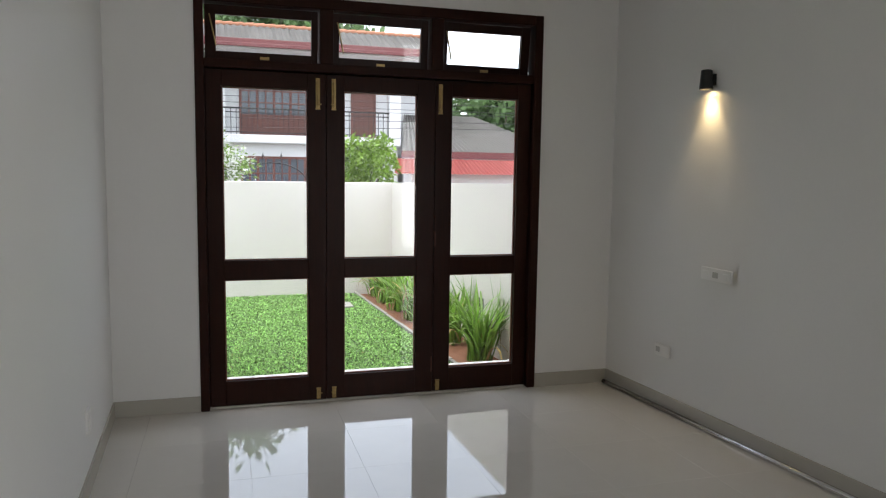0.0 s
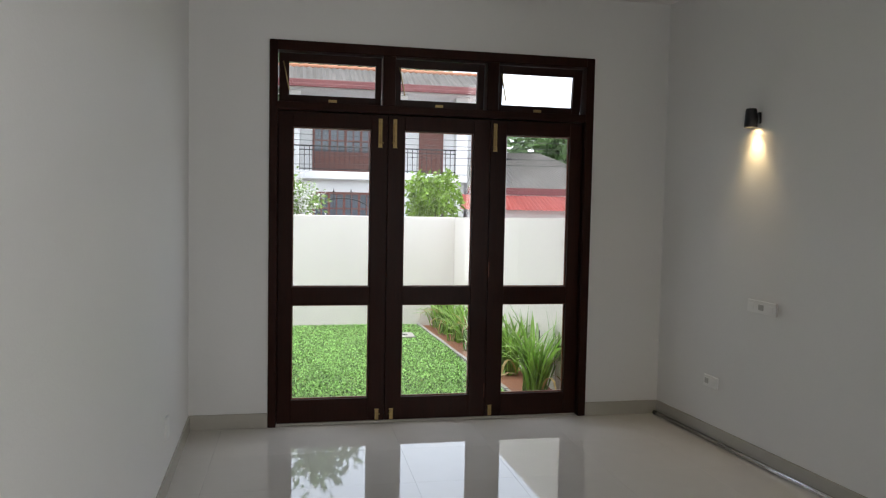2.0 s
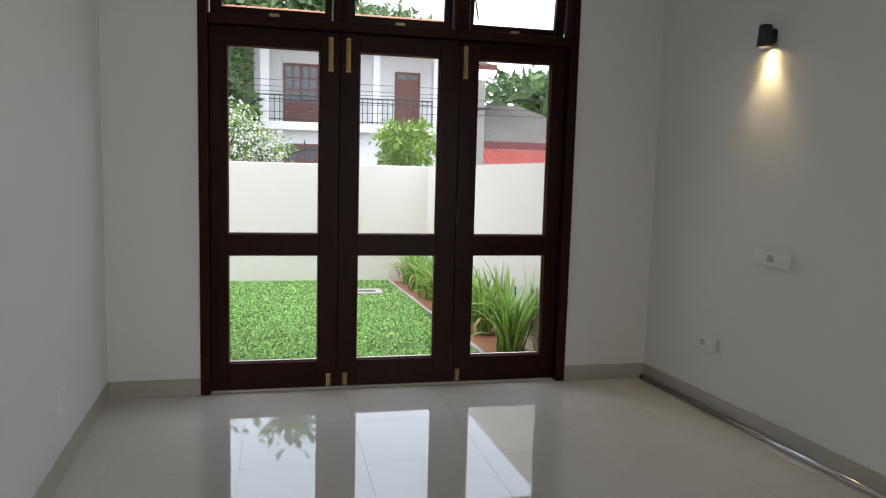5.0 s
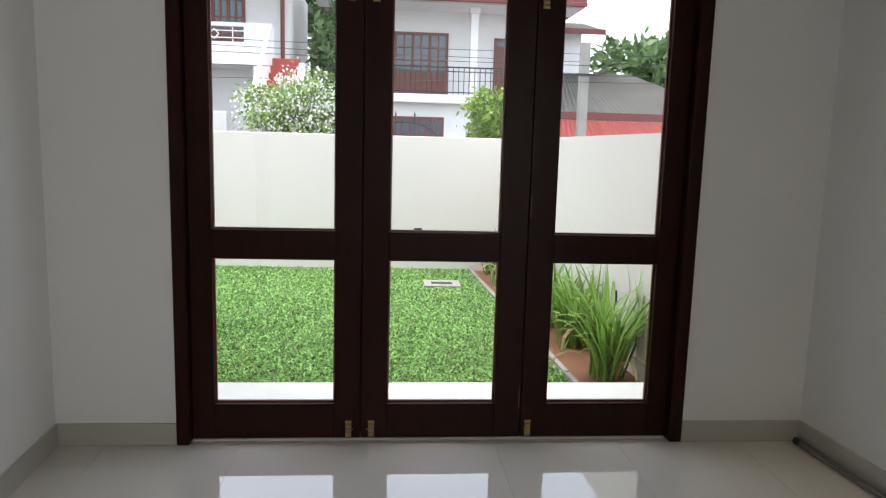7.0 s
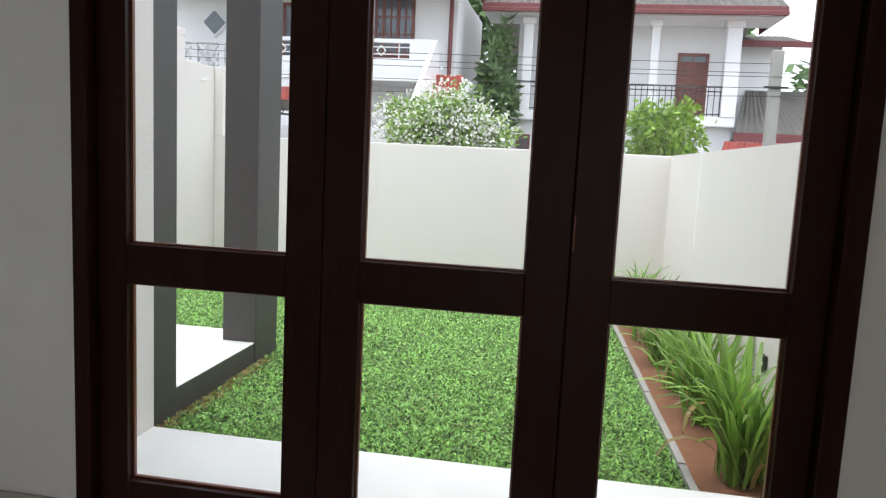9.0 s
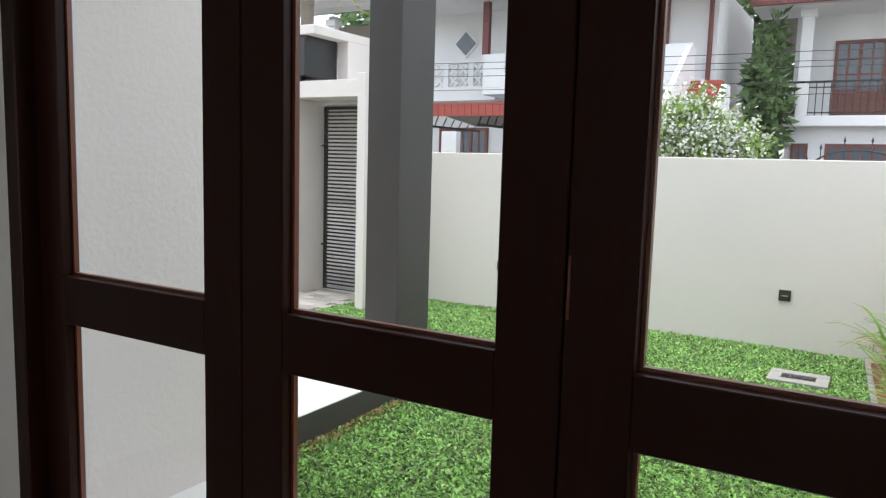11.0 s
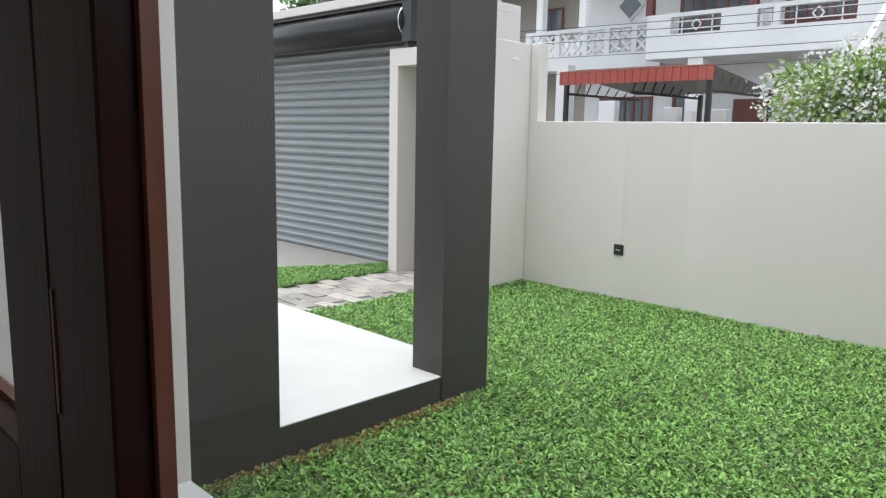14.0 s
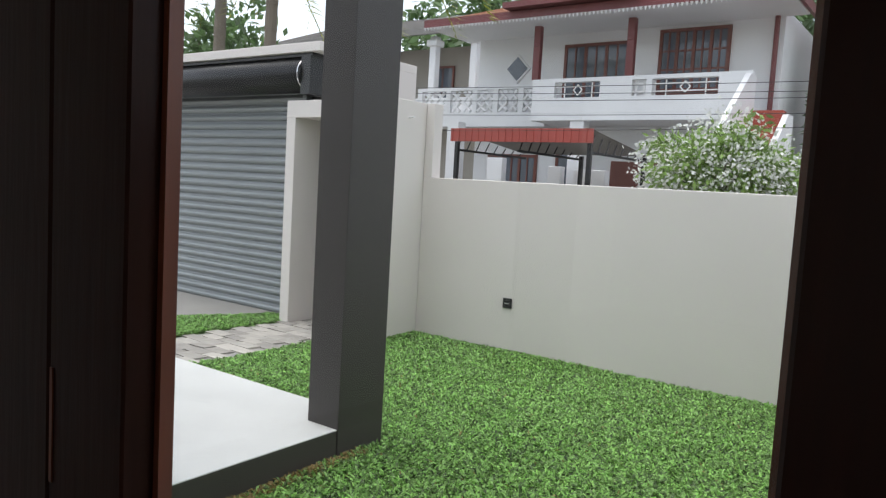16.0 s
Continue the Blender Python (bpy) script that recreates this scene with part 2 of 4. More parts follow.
setting("baseboard", boxes((LEFT, OX0, INNER_Y - SK, INNER_Y - 0.0005, 0, 0.105), (OX1, RIGHT, INNER_Y - SK, INNER_Y - 0.0005, 0, 0.105),
                           bevel=0.002), SKIRT, "beige tile skirting along the walls", "baseboard")

for f, s in ((west, 1), (east, -1)):
    setting("baseboard", prism(bmesh.new(), [(f(BACK), BACK), (f(INNER_Y - SK), INNER_Y - SK), (f(INNER_Y - SK) + s * SK, INNER_Y - SK), (f(BACK) + s * SK, BACK)], 0, 0.105),
            SKIRT, "beige tile skirting along the side wall", "baseboard")

# ---- folding timber doors with fanlights ----
SEAMS = (-0.005, 0.778, 1.55, 2.28)
GL = ((0.098, 0.655), (0.902, 1.42), (1.676, 2.18))
Z_LEAF, Z_BOT, Z_M0, Z_M1, Z_TOPG, Z_HEAD = 0.012, 0.18, 0.874, 1.006, 2.155, 2.262
door = thing("door_1", (1.15, 0, 0), "dark mahogany three-leaf glazed folding door with fanlights", "door", kind="structure")
part("frame", boxes((OX0, SEAMS[0] - 0.003, -0.075, 0.06, 0, OZ), (SEAMS[3] + 0.003, OX1, -0.075, 0.06, 0, OZ),
                    (SEAMS[0] - 0.003, SEAMS[3] + 0.003, -0.075, 0.06, 2.68, OZ), (SEAMS[0] - 0.003, SEAMS[3] + 0.003, -0.075, 0.06, 2.268, 2.325),
                    (SEAMS[1] - 0.045, SEAMS[1] + 0.045, -0.07, 0.055, 2.325, 2.68), (SEAMS[2] - 0.045, SEAMS[2] + 0.045, -0.07, 0.055, 2.325, 2.68),
                    bevel=0.004), WOOD, door)
part("door_stop", boxes((OX0 + 0.02, SEAMS[0] + 0.012, 0.026, 0.058, 0, 2.3), (SEAMS[3] - 0.012, OX1 - 0.02, 0.026, 0.058, 0, 2.3),
                        (SEAMS[0] + 0.012, SEAMS[3] - 0.012, 0.026, 0.058, Z_HEAD - 0.012, 2.3)), WOOD, door)
part("threshold", boxes((SEAMS[0], SEAMS[3], -0.02, 0.13, -0.02, 0.008)), GROUT, door)


def bolt(parent, x, z0, z1, up):
    bm = boxes((x - 0.014, x + 0.014, -0.029, -0.0235, z0, z1), bevel=0.001)
    cyl(bm, (x, -0.036, z0 + 0.01), (x, -0.036, z1 - 0.01), 0.0075, seg=10)
    zk = z0 + 0.03 if up else z1 - 0.03
    for z in (z0 + 0.02, (z0 + z1) / 2, z1 - 0.02):
        box(bm, x - 0.012, x + 0.012, -0.043, -0.028, z - 0.005, z + 0.005)
    cyl(bm, (x, -0.04, zk), (x + (0.022 if x < 0.8 else -0.022), -0.05, zk), 0.004, seg=8)
    box(bm, x - 0.016, x + 0.016, -0.032, -0.0235, (z1 if not up else z0) - 0.004, (z1 if not up else z0) + 0.004)
    part("bolt", bm, BRASS, parent, "aged brass slide bolt")


for i in range(3):
    a, b, (g0, g1) = SEAMS[i] + 0.0015, SEAMS[i + 1] - 0.0015, GL[i]
    leaf = part("leaf", boxes((a, g0, -0.023, 0.023, Z_LEAF, Z_HEAD), (g1, b, -0.023, 0.023, Z_LEAF, Z_HEAD), (g0, g1, -0.0225, 0.0225, Z_LEAF, Z_BOT),
                              (g0, g1, -0.0225, 0.0225, Z_M0, Z_M1), (g0, g1, -0.0225, 0.0225, Z_TOPG, Z_HEAD), bevel=0.0025), WOOD, door,
                "dark mahogany glazed door leaf")
    if i < 2:
        part("cover_strip", boxes((b - 0.012, b + 0.016, 0.0245, 0.034, Z_LEAF, Z_HEAD - 0.02), bevel=0.002), WOOD, leaf)
    for z0, z1 in ((Z_BOT, Z_M0), (Z_M1, Z_TOPG)):
        part("glass_pane", boxes((g0 - 0.004, g1 + 0.004, 0.002, 0.006, z0 - 0.004, z1 + 0.004)), GLASS, leaf, "clear glass pane").visible_shadow = False
        part("glazing_bead", boxes((g0, g0 + 0.008, 0.007, 0.021, z0, z1), (g1 - 0.008, g1, 0.007, 0.021, z0, z1),
                                   (g0 + 0.008, g1 - 0.008, 0.007, 0.021, z0, z0 + 0.008), (g0 + 0.008, g1 - 0.008, 0.007, 0.021, z1 - 0.008, z1)), BEAD, leaf,
             "reddish timber glazing bead")
    for x in ((b - 0.055,), (a + 0.05,), (a + 0.035,))[i]:
        bolt(leaf, x, 0.018, 0.095, False)
        bolt(leaf, x, 2.03, 2.235, True)
    if i:
        x, z = (a + 0.006, 1.083) if i == 2 else (b - 0.008, 0.16)
        part("flush_pull", boxes((x - 0.0025, x + 0.0025, -0.0245, -0.0225, z, z + 0.11)), BEAD, leaf, "slim reddish inlaid filler strip")
    # fanlight sash, hung at the top and standing a little open
    s0, s1 = (SEAMS[0] + 0.004 if i == 0 else SEAMS[i] + 0.05), (SEAMS[3] - 0.004 if i == 2 else SEAMS[i + 1] - 0.05)
    sash = part("fanlight_sash", boxes((s0, g0 - 0.03, -0.02, 0.02, -0.345, 0), (g1 + 0.03, s1, -0.02, 0.02, -0.345, 0),
                                       (g0 - 0.03, g1 + 0.03, -0.0195, 0.0195, -0.06, 0), (g0 - 0.03, g1 + 0.03, -0.0195, 0.0195, -0.345, -0.29), bevel=0.002), WOOD, door,
                "mahogany fanlight standing slightly open")
    pane = part("glass_pane", boxes((g0 - 0.034, g1 + 0.034, -0.002, 0.002, -0.296, -0.055)), GLASS, sash, "clear glass pane")
    pane.visible_shadow = False
    tilt = (4, 5, 7)[i]
    sash.matrix_basis = pose(0, 0.02, 2.676, tilt, 0, 0)
    st = bmesh.new()
    cyl(st, (s0 + 0.03, -0.03, -0.06), (s0 + 0.07, -0.045, -0.26), 0.005, seg=8)
    box(st, (g0 + g1) / 2 - 0.03, (g0 + g1) / 2 + 0.03, -0.032, -0.02, -0.335, -0.315, 0.002)
    part("stay", st, BRASS, sash, "thin metal casement stay")

# ---- things in the room ----
lampx, lampy, lampz = east(-1.12), -1.12, 2.203
lamp = thing("wall_lamp", (lampx, lampy, lampz), "small black cylindrical wall lamp, lit, shining down", "lamp")
bm = bmesh.new()
cyl(bm, (lampx - 0.055, lampy, lampz - 0.055), (lampx - 0.055, lampy, lampz + 0.06), 0.041, 0.034, 24, caps=False)
cyl(bm, (lampx - 0.055, lampy, lampz + 0.058), (lampx - 0.055, lampy, lampz + 0.064), 0.034, 0.030, 24)
part("shade", bm, BLACK, lamp, "matt black metal shade", smooth=True)
bm = boxes((lampx - 0.022, lampx - 0.001, lampy - 0.03, lampy + 0.03, lampz - 0.03, lampz + 0.04), bevel=0.003)
part("bracket", bm, BLACK, lamp)
bm = cyl(bmesh.new(), (lampx - 0.055, lampy, lampz - 0.035), (lampx - 0.055, lampy, lampz - 0.03), 0.028, seg=20)
part("bulb", bm, BULB, lamp, "warm glowing lamp glass")
spot = new("wall_lamp_light", bpy.data.lights.new("wall_lamp_light", "SPOT"))
spot.data.energy, spot.data.color, spot.data.spot_size, spot.data.spot_blend, spot.data.shadow_soft_size = 2.6, (1.0, 0.74, 0.38), radians(80), 0.9, 0.02
spot.matrix_world = look((lampx - 0.055, lampy, lampz - 0.04), (lampx - 0.02, lampy, lampz - 0.5))


def wall_plate(name, y0, y1, z0, z1, x, side, n, label):
    t = thing(name, (x, (y0 + y1) / 2, z0), label, "switch plate" if "switch" in name else "socket")
    part("plate", boxes((x, x + side * 0.014, y0, y1, z0, z1), bevel=0.002), PLASTIC, t)
    w = (y1 - y0) / n
    for k in range(n):
        c = y0 + w * (k + 0.5)
        part("rocker" if "switch" in name else "socket_face", boxes((x + side * 0.014, x + side * 0.018, c - w * 0.26, c + w * 0.26, z0 + 0.022, z1 - 0.022), bevel=0.0015),
             PLASTIC2 if k == 1 else PLASTIC, t)


wall_plate("light_switch", -1.41, -1.12, 0.965, 1.045, east(-1.12) - 0.012, -1, 3, "white plastic triple switch plate on the wall")
wall_plate("wall_socket", -0.85, -0.68, 0.375, 0.455, east(-0.68) - 0.006, -1, 2, "white plastic double socket low on the wall")
wall_plate("wall_socket", -1.24, -1.16, 0.30, 0.42, west(-1.16) + 0.002, 1, 1, "white plastic single socket low on the wall")
rod = thing("curtain_rod", (2.9, -1.6, 0), "long polished steel curtain rod lying on the floor", "rod")
bm = bmesh.new()
cyl(bm, (2.917, -0.13, 0.0175), (3.155, -3.1, 0.0175), 0.0175, seg=16)
part("tube", bm, CHROME, rod, smooth=True)
for p, q in (((2.915, -0.105, 0.0175), (2.9174, -0.135, 0.0175)), ((3.1546, -3.095, 0.0175), (3.157, -3.125, 0.0175))):
    part("end_cap", cyl(bmesh.new(), p, q, 0.0182, seg=16), BLACK, rod)

# open timber entrance door
entry = thing("door_2", (DX0, BACK, 0), "dark stained timber room door standing open", "door", kind="structure")
hx = DX0 + 0.005
part("door_panel", boxes((hx, hx + 0.04, BACK + 0.01, BACK + 0.81, 0.01, 2.08), bevel=0.003), WOOD, entry)
part("door_frame", boxes((DX0 - 0.06, DX0, BACK - 0.16, BACK + 0.006, 0, 2.15), (DX0, DX0 + 0.012, BACK - 0.14, BACK - 0.02, 0, 2.15)), WOOD, entry)
bm = boxes((hx + 0.04, hx + 0.047, BACK + 0.73, BACK + 0.775, 0.95, 1.17), bevel=0.002)
cyl(bm, (hx + 0.045, BACK + 0.752, 1.1), (hx + 0.095, BACK + 0.752, 1.1), 0.009)
box(bm, hx + 0.083, hx + 0.1, BACK + 0.63, BACK + 0.765, 1.088, 1.112, 0.004)
cyl(bm, (hx + 0.047, BACK + 0.752, 1.0), (hx + 0.06, BACK + 0.752, 1.0), 0.012)
part("door_handle", bm, BLACK, entry, "dark metal lever handle on a back plate")

# ---- terrace, porch portal and garden ----
GZ = -0.255
WY = 5.96  # inner face of the boundary wall


def bed_x(y):
    return 2.23 - 0.05 * (y - 1.1)


def east_wall_x(y):
    return 2.79 - 0.0369 * (y - 0.14)


setting("ground", boxes((-400, 400, -300, 700, -0.8, -0.30)), STREET, "grey street ground reaching the distance", "ground")
lawn_shape = [(-0.64, 1.06), (bed_x(1.06), 1.06), (bed_x(WY), WY), (-3.0, WY), (-3.0, 3.0), (-0.64, 3.0)]
lawn = setting("lawn", prism(bmesh.new(), lawn_shape, -0.31, GZ - 0.005), LAWN, "green broad-leaf lawn bed", "lawn")
setting("bed", prism(bmesh.new(), [(bed_x(1.06) + 0.03, 1.06), (east_wall_x(1.06), 1.06), (east_wall_x(WY), WY), (bed_x(WY) + 0.03, WY)], -0.31, GZ + 0.005), SOIL, "red soil planting bed", "bed")
setting("terrace", boxes((-0.46, 3.3, 0.145, 1.055, -0.30, -0.082), bevel=0.004), CEMENT, "pale smooth cement terrace step", "terrace")
kerb = thing("bed_edging", (2.1, 3.6, GZ), "narrow concrete edging between lawn and bed", "kerb", kind="structure")
N = 8
for k in range(N):
    ya, yb = 1.06 + 4.89 * k / N, 1.06 + 4.89 * (k + 1) / N - 0.012
    part("edging_stone", prism(bmesh.new(), [(bed_x(ya), ya), (bed_x(ya) + 0.04, ya), (bed_x(yb) + 0.04, yb), (bed_x(yb), yb)], -0.3, GZ + 0.045 + 0.004 * (k % 2)), CONCRETE, kerb)
bw = setting("garden_wall_north", boxes((-2.66, 2.75, WY, WY + 0.15, -0.35, 1.462), bevel=0.006), OUTER, "cream rendered boundary wall facing the street", "wall")
bm = prism(bmesh.new(), [(east_wall_x(0.14), 0.14), (east_wall_x(0.14) + 0.15, 0.14), (east_wall_x(WY) + 0.15, WY), (east_wall_x(WY), WY)], -0.35, 1.465)
for v in bm.verts:
    if v.co.z > 1 and v.co.y < 1:
        v.co.z = 1.535
setting("garden_wall_east", bm, OUTER, "cream rendered side boundary wall", "wall")
setting("house_wall_west", boxes((-3.2, -0.46, 0.142, 1.058, -0.35, 3.4)), OUTER, "cream rendered outer wall beside the porch", "wall")
setting("house_wall_upper", boxes((-3.2, 4.5, 0.1445, 0.3, 3.2, 3.5), (2.945, 4.5, 0.145, 0.3, -0.35, 3.2)), OUTER, "cream rendered outer wall above the doors", "wall")
PX = -0.643
portal = thing("porch_portal", (PX, 2.1, -0.3), "dark grey painted porch frame with two posts", "porch", kind="structure")
part("post", boxes((PX - 0.255, PX, 1.06, 1.597, -0.3, 3.0), bevel=0.004), GREY, portal)
part("post", boxes((PX - 0.255, PX, 2.684, 3.078, -0.3, 3.0), bevel=0.004), GREY, portal)
part("sill", boxes((PX - 0.12, PX - 0.006, 1.597, 2.680, -0.3, -0.074), bevel=0.001), GREY, portal)
part("beam", boxes((PX - 0.255, PX, 1.06, 3.078, 3.0, 3.35), bevel=0.004), GREY, portal)
setting("porch_floor", boxes((-4.2, PX - 0.257, 1.06, 2.99, -0.3, -0.068), (PX - 0.257, PX - 0.008, 1.598, 2.683, -0.0735, -0.068)), CEMENT, "pale smooth cement porch floor", "floor")


def garden_light(x, z, y, label="small square black recessed garden wall light"):
    t = thing("wall_light", (x, y, z), label, "light", "garden wall lights")
    part("housing", boxes((x - 0.05, x + 0.05, y - 0.016, y - 0.001, z - 0.05, z + 0.05), bevel=0.003), BLACK, t)
    part("visor", boxes((x - 0.025, x + 0.025, y - 0.021, y - 0.016, z - 0.006, z + 0.002)), PLASTIC2, t, "grey light slot")
    return t


garden_light(-1.50, 0.243, WY)
g2 = garden_light(1.33, 0.25, WY)
g3 = copy_thing(g2, pose(east_wall_x(2.17) - 0.001, 2.17, 0.25, 0, 0, -88))
drain = thing("drain_cover", (1.57, 4.93, GZ), "square concrete drain cover with dark slots in lawn", "drain")
part("slab", boxes((1.36, 1.78, 4.75, 4.85, -0.3, GZ + 0.045), (1.36, 1.78, 5.0, 5.1, -0.3, GZ + 0.045), (1.36, 1.45, 4.85, 5.0, -0.3, GZ + 0.044), (1.69, 1.78, 4.85, 5.0, -0.3, GZ + 0.044), bevel=0.004), CONCRETE, drain)
part("grate", boxes((1.45, 1.69, 4.85, 5.0, -0.3, GZ + 0.02), *[(1.465 + 0.04 * k, 1.48 + 0.04 * k, 4.85, 5.0, GZ + 0.02, GZ + 0.035) for k in range(6)]), BLACK, drain)

# lawn leaves
rng = np.random.default_rng(5)


def grass_patch(name, n, inside, bounds, mat=None, label="dense short green broad-leaf lawn grass"):
    x0, x1, y0, y1 = bounds
    px, py = rng.uniform(x0, x1, n * 2), rng.uniform(y0, y1, n * 2)
    keep = inside(px, py)
    px, py = px[keep][:n], py[keep][:n]
    n = len(px)
    a, lift = rng.uniform(0, 2 * math.pi, n), rng.uniform(0.2, 1.1, n)
    ln, w = rng.uniform(0.028, 0.06, n), rng.uniform(0.005, 0.010, n)
    swell = 0.012 * np.sin(px * 3.1 + 1.3 * py) * np.sin(py * 2.7)
    base = np.stack([px, py, GZ + rng.uniform(-0.004, 0.018, n) + swell], 1)
    d = np.stack([np.cos(a) * np.cos(lift), np.sin(a) * np.cos(lift), np.sin(lift)], 1)
    s = np.stack([-np.sin(a), np.cos(a), rng.uniform(-0.3, 0.3, n)], 1)
    mid = base + d * (ln * 0.55)[:, None]
    tip = base + d * ln[:, None] - np.array([0, 0, 0.25]) * ln[:, None]
    v = np.stack([base, mid + s * w[:, None], tip, mid - s * w[:, None]], 1).reshape(-1, 3)
    f = np.arange(n * 4).reshape(-1, 4)
    ob = new(name, leaves_mesh(name, v.tolist(), f.tolist(), mat or GRASS))
    return tagged(ob, label, "grass", kind="stuff")


def in_lawn(x, y):
    ok = (y > 1.065) & (y < WY) & (x < bed_x(y)) & (x > -3.0)
    ok &= ~((x < PX + 0.0) & (y < 3.01)) & ~((x < PX + 0.01) & (y < 3.085) & (x > PX - 0.26))
    return ok & ~((x > 1.36) & (x < 1.78) & (y > 4.75) & (y < 5.1))


grass_patch("grass", 190000, in_lawn, (-3.0, 2.24, 1.065, WY))
grass_patch("dry_grass", 2200, lambda x, y: x < PX + 0.01 + 0.09 * rng.random(len(x)), (PX, PX + 0.12, 1.2, 2.85), DRY, "withered brown grass edge beside the porch")
grass_patch("dry_grass", 900, in_lawn, (-3.0, 2.24, 1.065, WY), DRY, "scattered withered brown lawn leaves")
setting("lawn_strip", prism(bmesh.new(), [(-4.95, 4.25), (-4.01, 3.5), (-4.01, 5.2), (-4.35, 5.48)], -0.31, GZ - 0.005), LAWN, "narrow green lawn strip by the driveway", "lawn")
grass_patch("grass", 14000, lambda x, y: (x < -4.01) & (x > -4.95 + (y - 4.25) * 0.44) & (y > 4.25 - (x + 4.95) * 0.8), (-4.95, -4.01, 3.5, 5.43))

# strap-leaved plants in the bed


def strap_plant(x, y, n, h, seed, name="strap_plant"):
    r = np.random.default_rng(seed)
    t = thing(name, (x, y, GZ), "clump of long arching green strap leaves in soil", "plant", "bed plants")
    for mat, cnt, nm in ((STRAP, n, "leaves"), (DRY, max(4, n // 14), "dry_leaves")):
        V, F = [], []
        for k in range(cnt):
            a, lean = r.uniform(0, 6.283), r.uniform(0.05, 0.95 if mat is STRAP else 1.2)
            ln, w, droop = h * r.uniform(0.6, 1.2), r.uniform(0.009, 0.019), r.uniform(0.15, 1.0) * (1 if mat is STRAP else 2)
            bx, by = x + r.normal(0, 0.05), y + r.normal(0, 0.05)
            i0 = len(V)
            S = 7
            px, pz, ang = 0.0, 0.0, lean * 0.5
            for q in range(S + 1):
                u = q / S
                ww = w * (0.55 + 0.9 * u) * (1 - u ** 3) + 0.0006
                c, s = math.cos(a), math.sin(a)
                V.append((bx + c * px - s * ww, by + s * px + c * ww, max(GZ + pz, GZ + 0.012)))
                V.append((bx + c * px + s * ww, by + s * px - c * ww, max(GZ + pz, GZ + 0.012) + 0.003))
                ang += droop * u * 0.55
                px += ln / S * math.sin(ang)
                pz += ln / S * math.cos(ang)
            for q in range(S):
                F.append((i0 + 2 * q, i0 + 2 * q + 1, i0 + 2 * q + 3, i0 + 2 * q + 2))
        V = [(min(vx, east_wall_x(vy) - 0.01), min(vy, WY - 0.02), vz) for vx, vy, vz in V]
        ob = new(nm, leaves_mesh(nm, V, F, mat))
        ob.parent, ob.matrix_parent_inverse = t, Matrix.Translation((-x, -y, -GZ))


for k, (x, y, n, h) in enumerate(((2.50, 1.62, 130, 0.80), (2.47, 2.45, 100, 0.7), (2.43, 3.1, 95, 0.66), (2.38, 3.8, 95, 0.64), (2.34, 4.5, 95, 0.64), (2.30, 5.15, 90, 0.66), (2.28, 5.7, 70, 0.54))):
    strap_plant(x, y, n, h, 20 + k)

# ---- gate, shutter and drive ----
pathway = thing("stone_path", (-3.5, 4.6, GZ), "path of pale irregular stone pavers", "path", kind="structure")
part("bedding", boxes((-4.0, -3.0, 3.0, 5.9, -0.31, GZ + 0.0)), CONCRETE, pathway)
setting("driveway", prism(bmesh.new(), [(-12, 3.4), (-4.96, 3.4), (-4.96, 4.25), (-4.36, 5.49), (-4.02, 5.22), (-4.02, 5.8), (-12, 5.8)], -0.31, GZ + 0.004), CONCRETE, "grey concrete paved driveway", "driveway")
FY, SY = 5.21, 5.55  # front of the gate pier, shutter curtain
PL, PR = -4.03, -3.89
gate_wall = setting("gate_wall", boxes((PL, PR, FY, 5.86, -0.35, 2.03), (PL, -2.77, FY, 5.86, 2.03, 2.215), bevel=0.004), OUTER, "cream rendered pier and canopy over the gate", "wall")
setting("tall_wall", boxes((-2.77, -2.662, 5.0, WY + 0.15, -0.35, 2.25), (-2.6595, -2.55, WY + 0.0005, WY + 0.15, 1.463, 2.2495), bevel=0.004), OUTER, "taller cream rendered wall beside the gate", "wall")
hook = thing("wall_hook", (-2.64, 5.66, 2.07), "small white hook on the tall wall", "hook")
part("peg", cyl(bmesh.new(), (-2.663, 5.66, 2.07), (-2.585, 5.66, 2.075), 0.009, seg=8), PLASTIC, hook)
gate = thing("slatted_gate", (-3.35, 5.95, GZ), "black steel pedestrian gate with narrow slats", "gate")
part("gate_frame", boxes((-3.885, -3.845, 5.80, 5.83, -0.27, 1.98), (-2.80, -2.76, 5.80, 5.83, -0.27, 1.98), (-3.845, -2.80, 5.801, 5.829, 1.94, 1.98), (-3.845, -2.80, 5.801, 5.829, -0.27, -0.23)), BLACK, gate)
slat = None
for k in range(47):
    z = -0.19 + k * 0.0455
    if slat is None:
        slat = part("slat", boxes((-3.845, -2.80, 5.805, 5.825, z, z + 0.02)), BLACK, gate)
    else:
        s2 = slat.copy()
        scene.collection.objects.link(s2)
        s2.location = (0, 0, k * 0.0455)
for hz in (0.3, 1.5):
    part("hinge", boxes((-3.89, -3.85, 5.76, 5.80, hz, hz + 0.02)), BLACK, gate)
shut = thing("roller_shutter", (-6.0, SY, GZ), "closed grey steel roller shutter of the garage", "shutter")
part("guide", boxes((-4.09, PL - 0.002, SY - 0.06, SY + 0.06, -0.28, 2.4)), SHUTTER, shut)
first = None
SN, SH = 26, 0.104
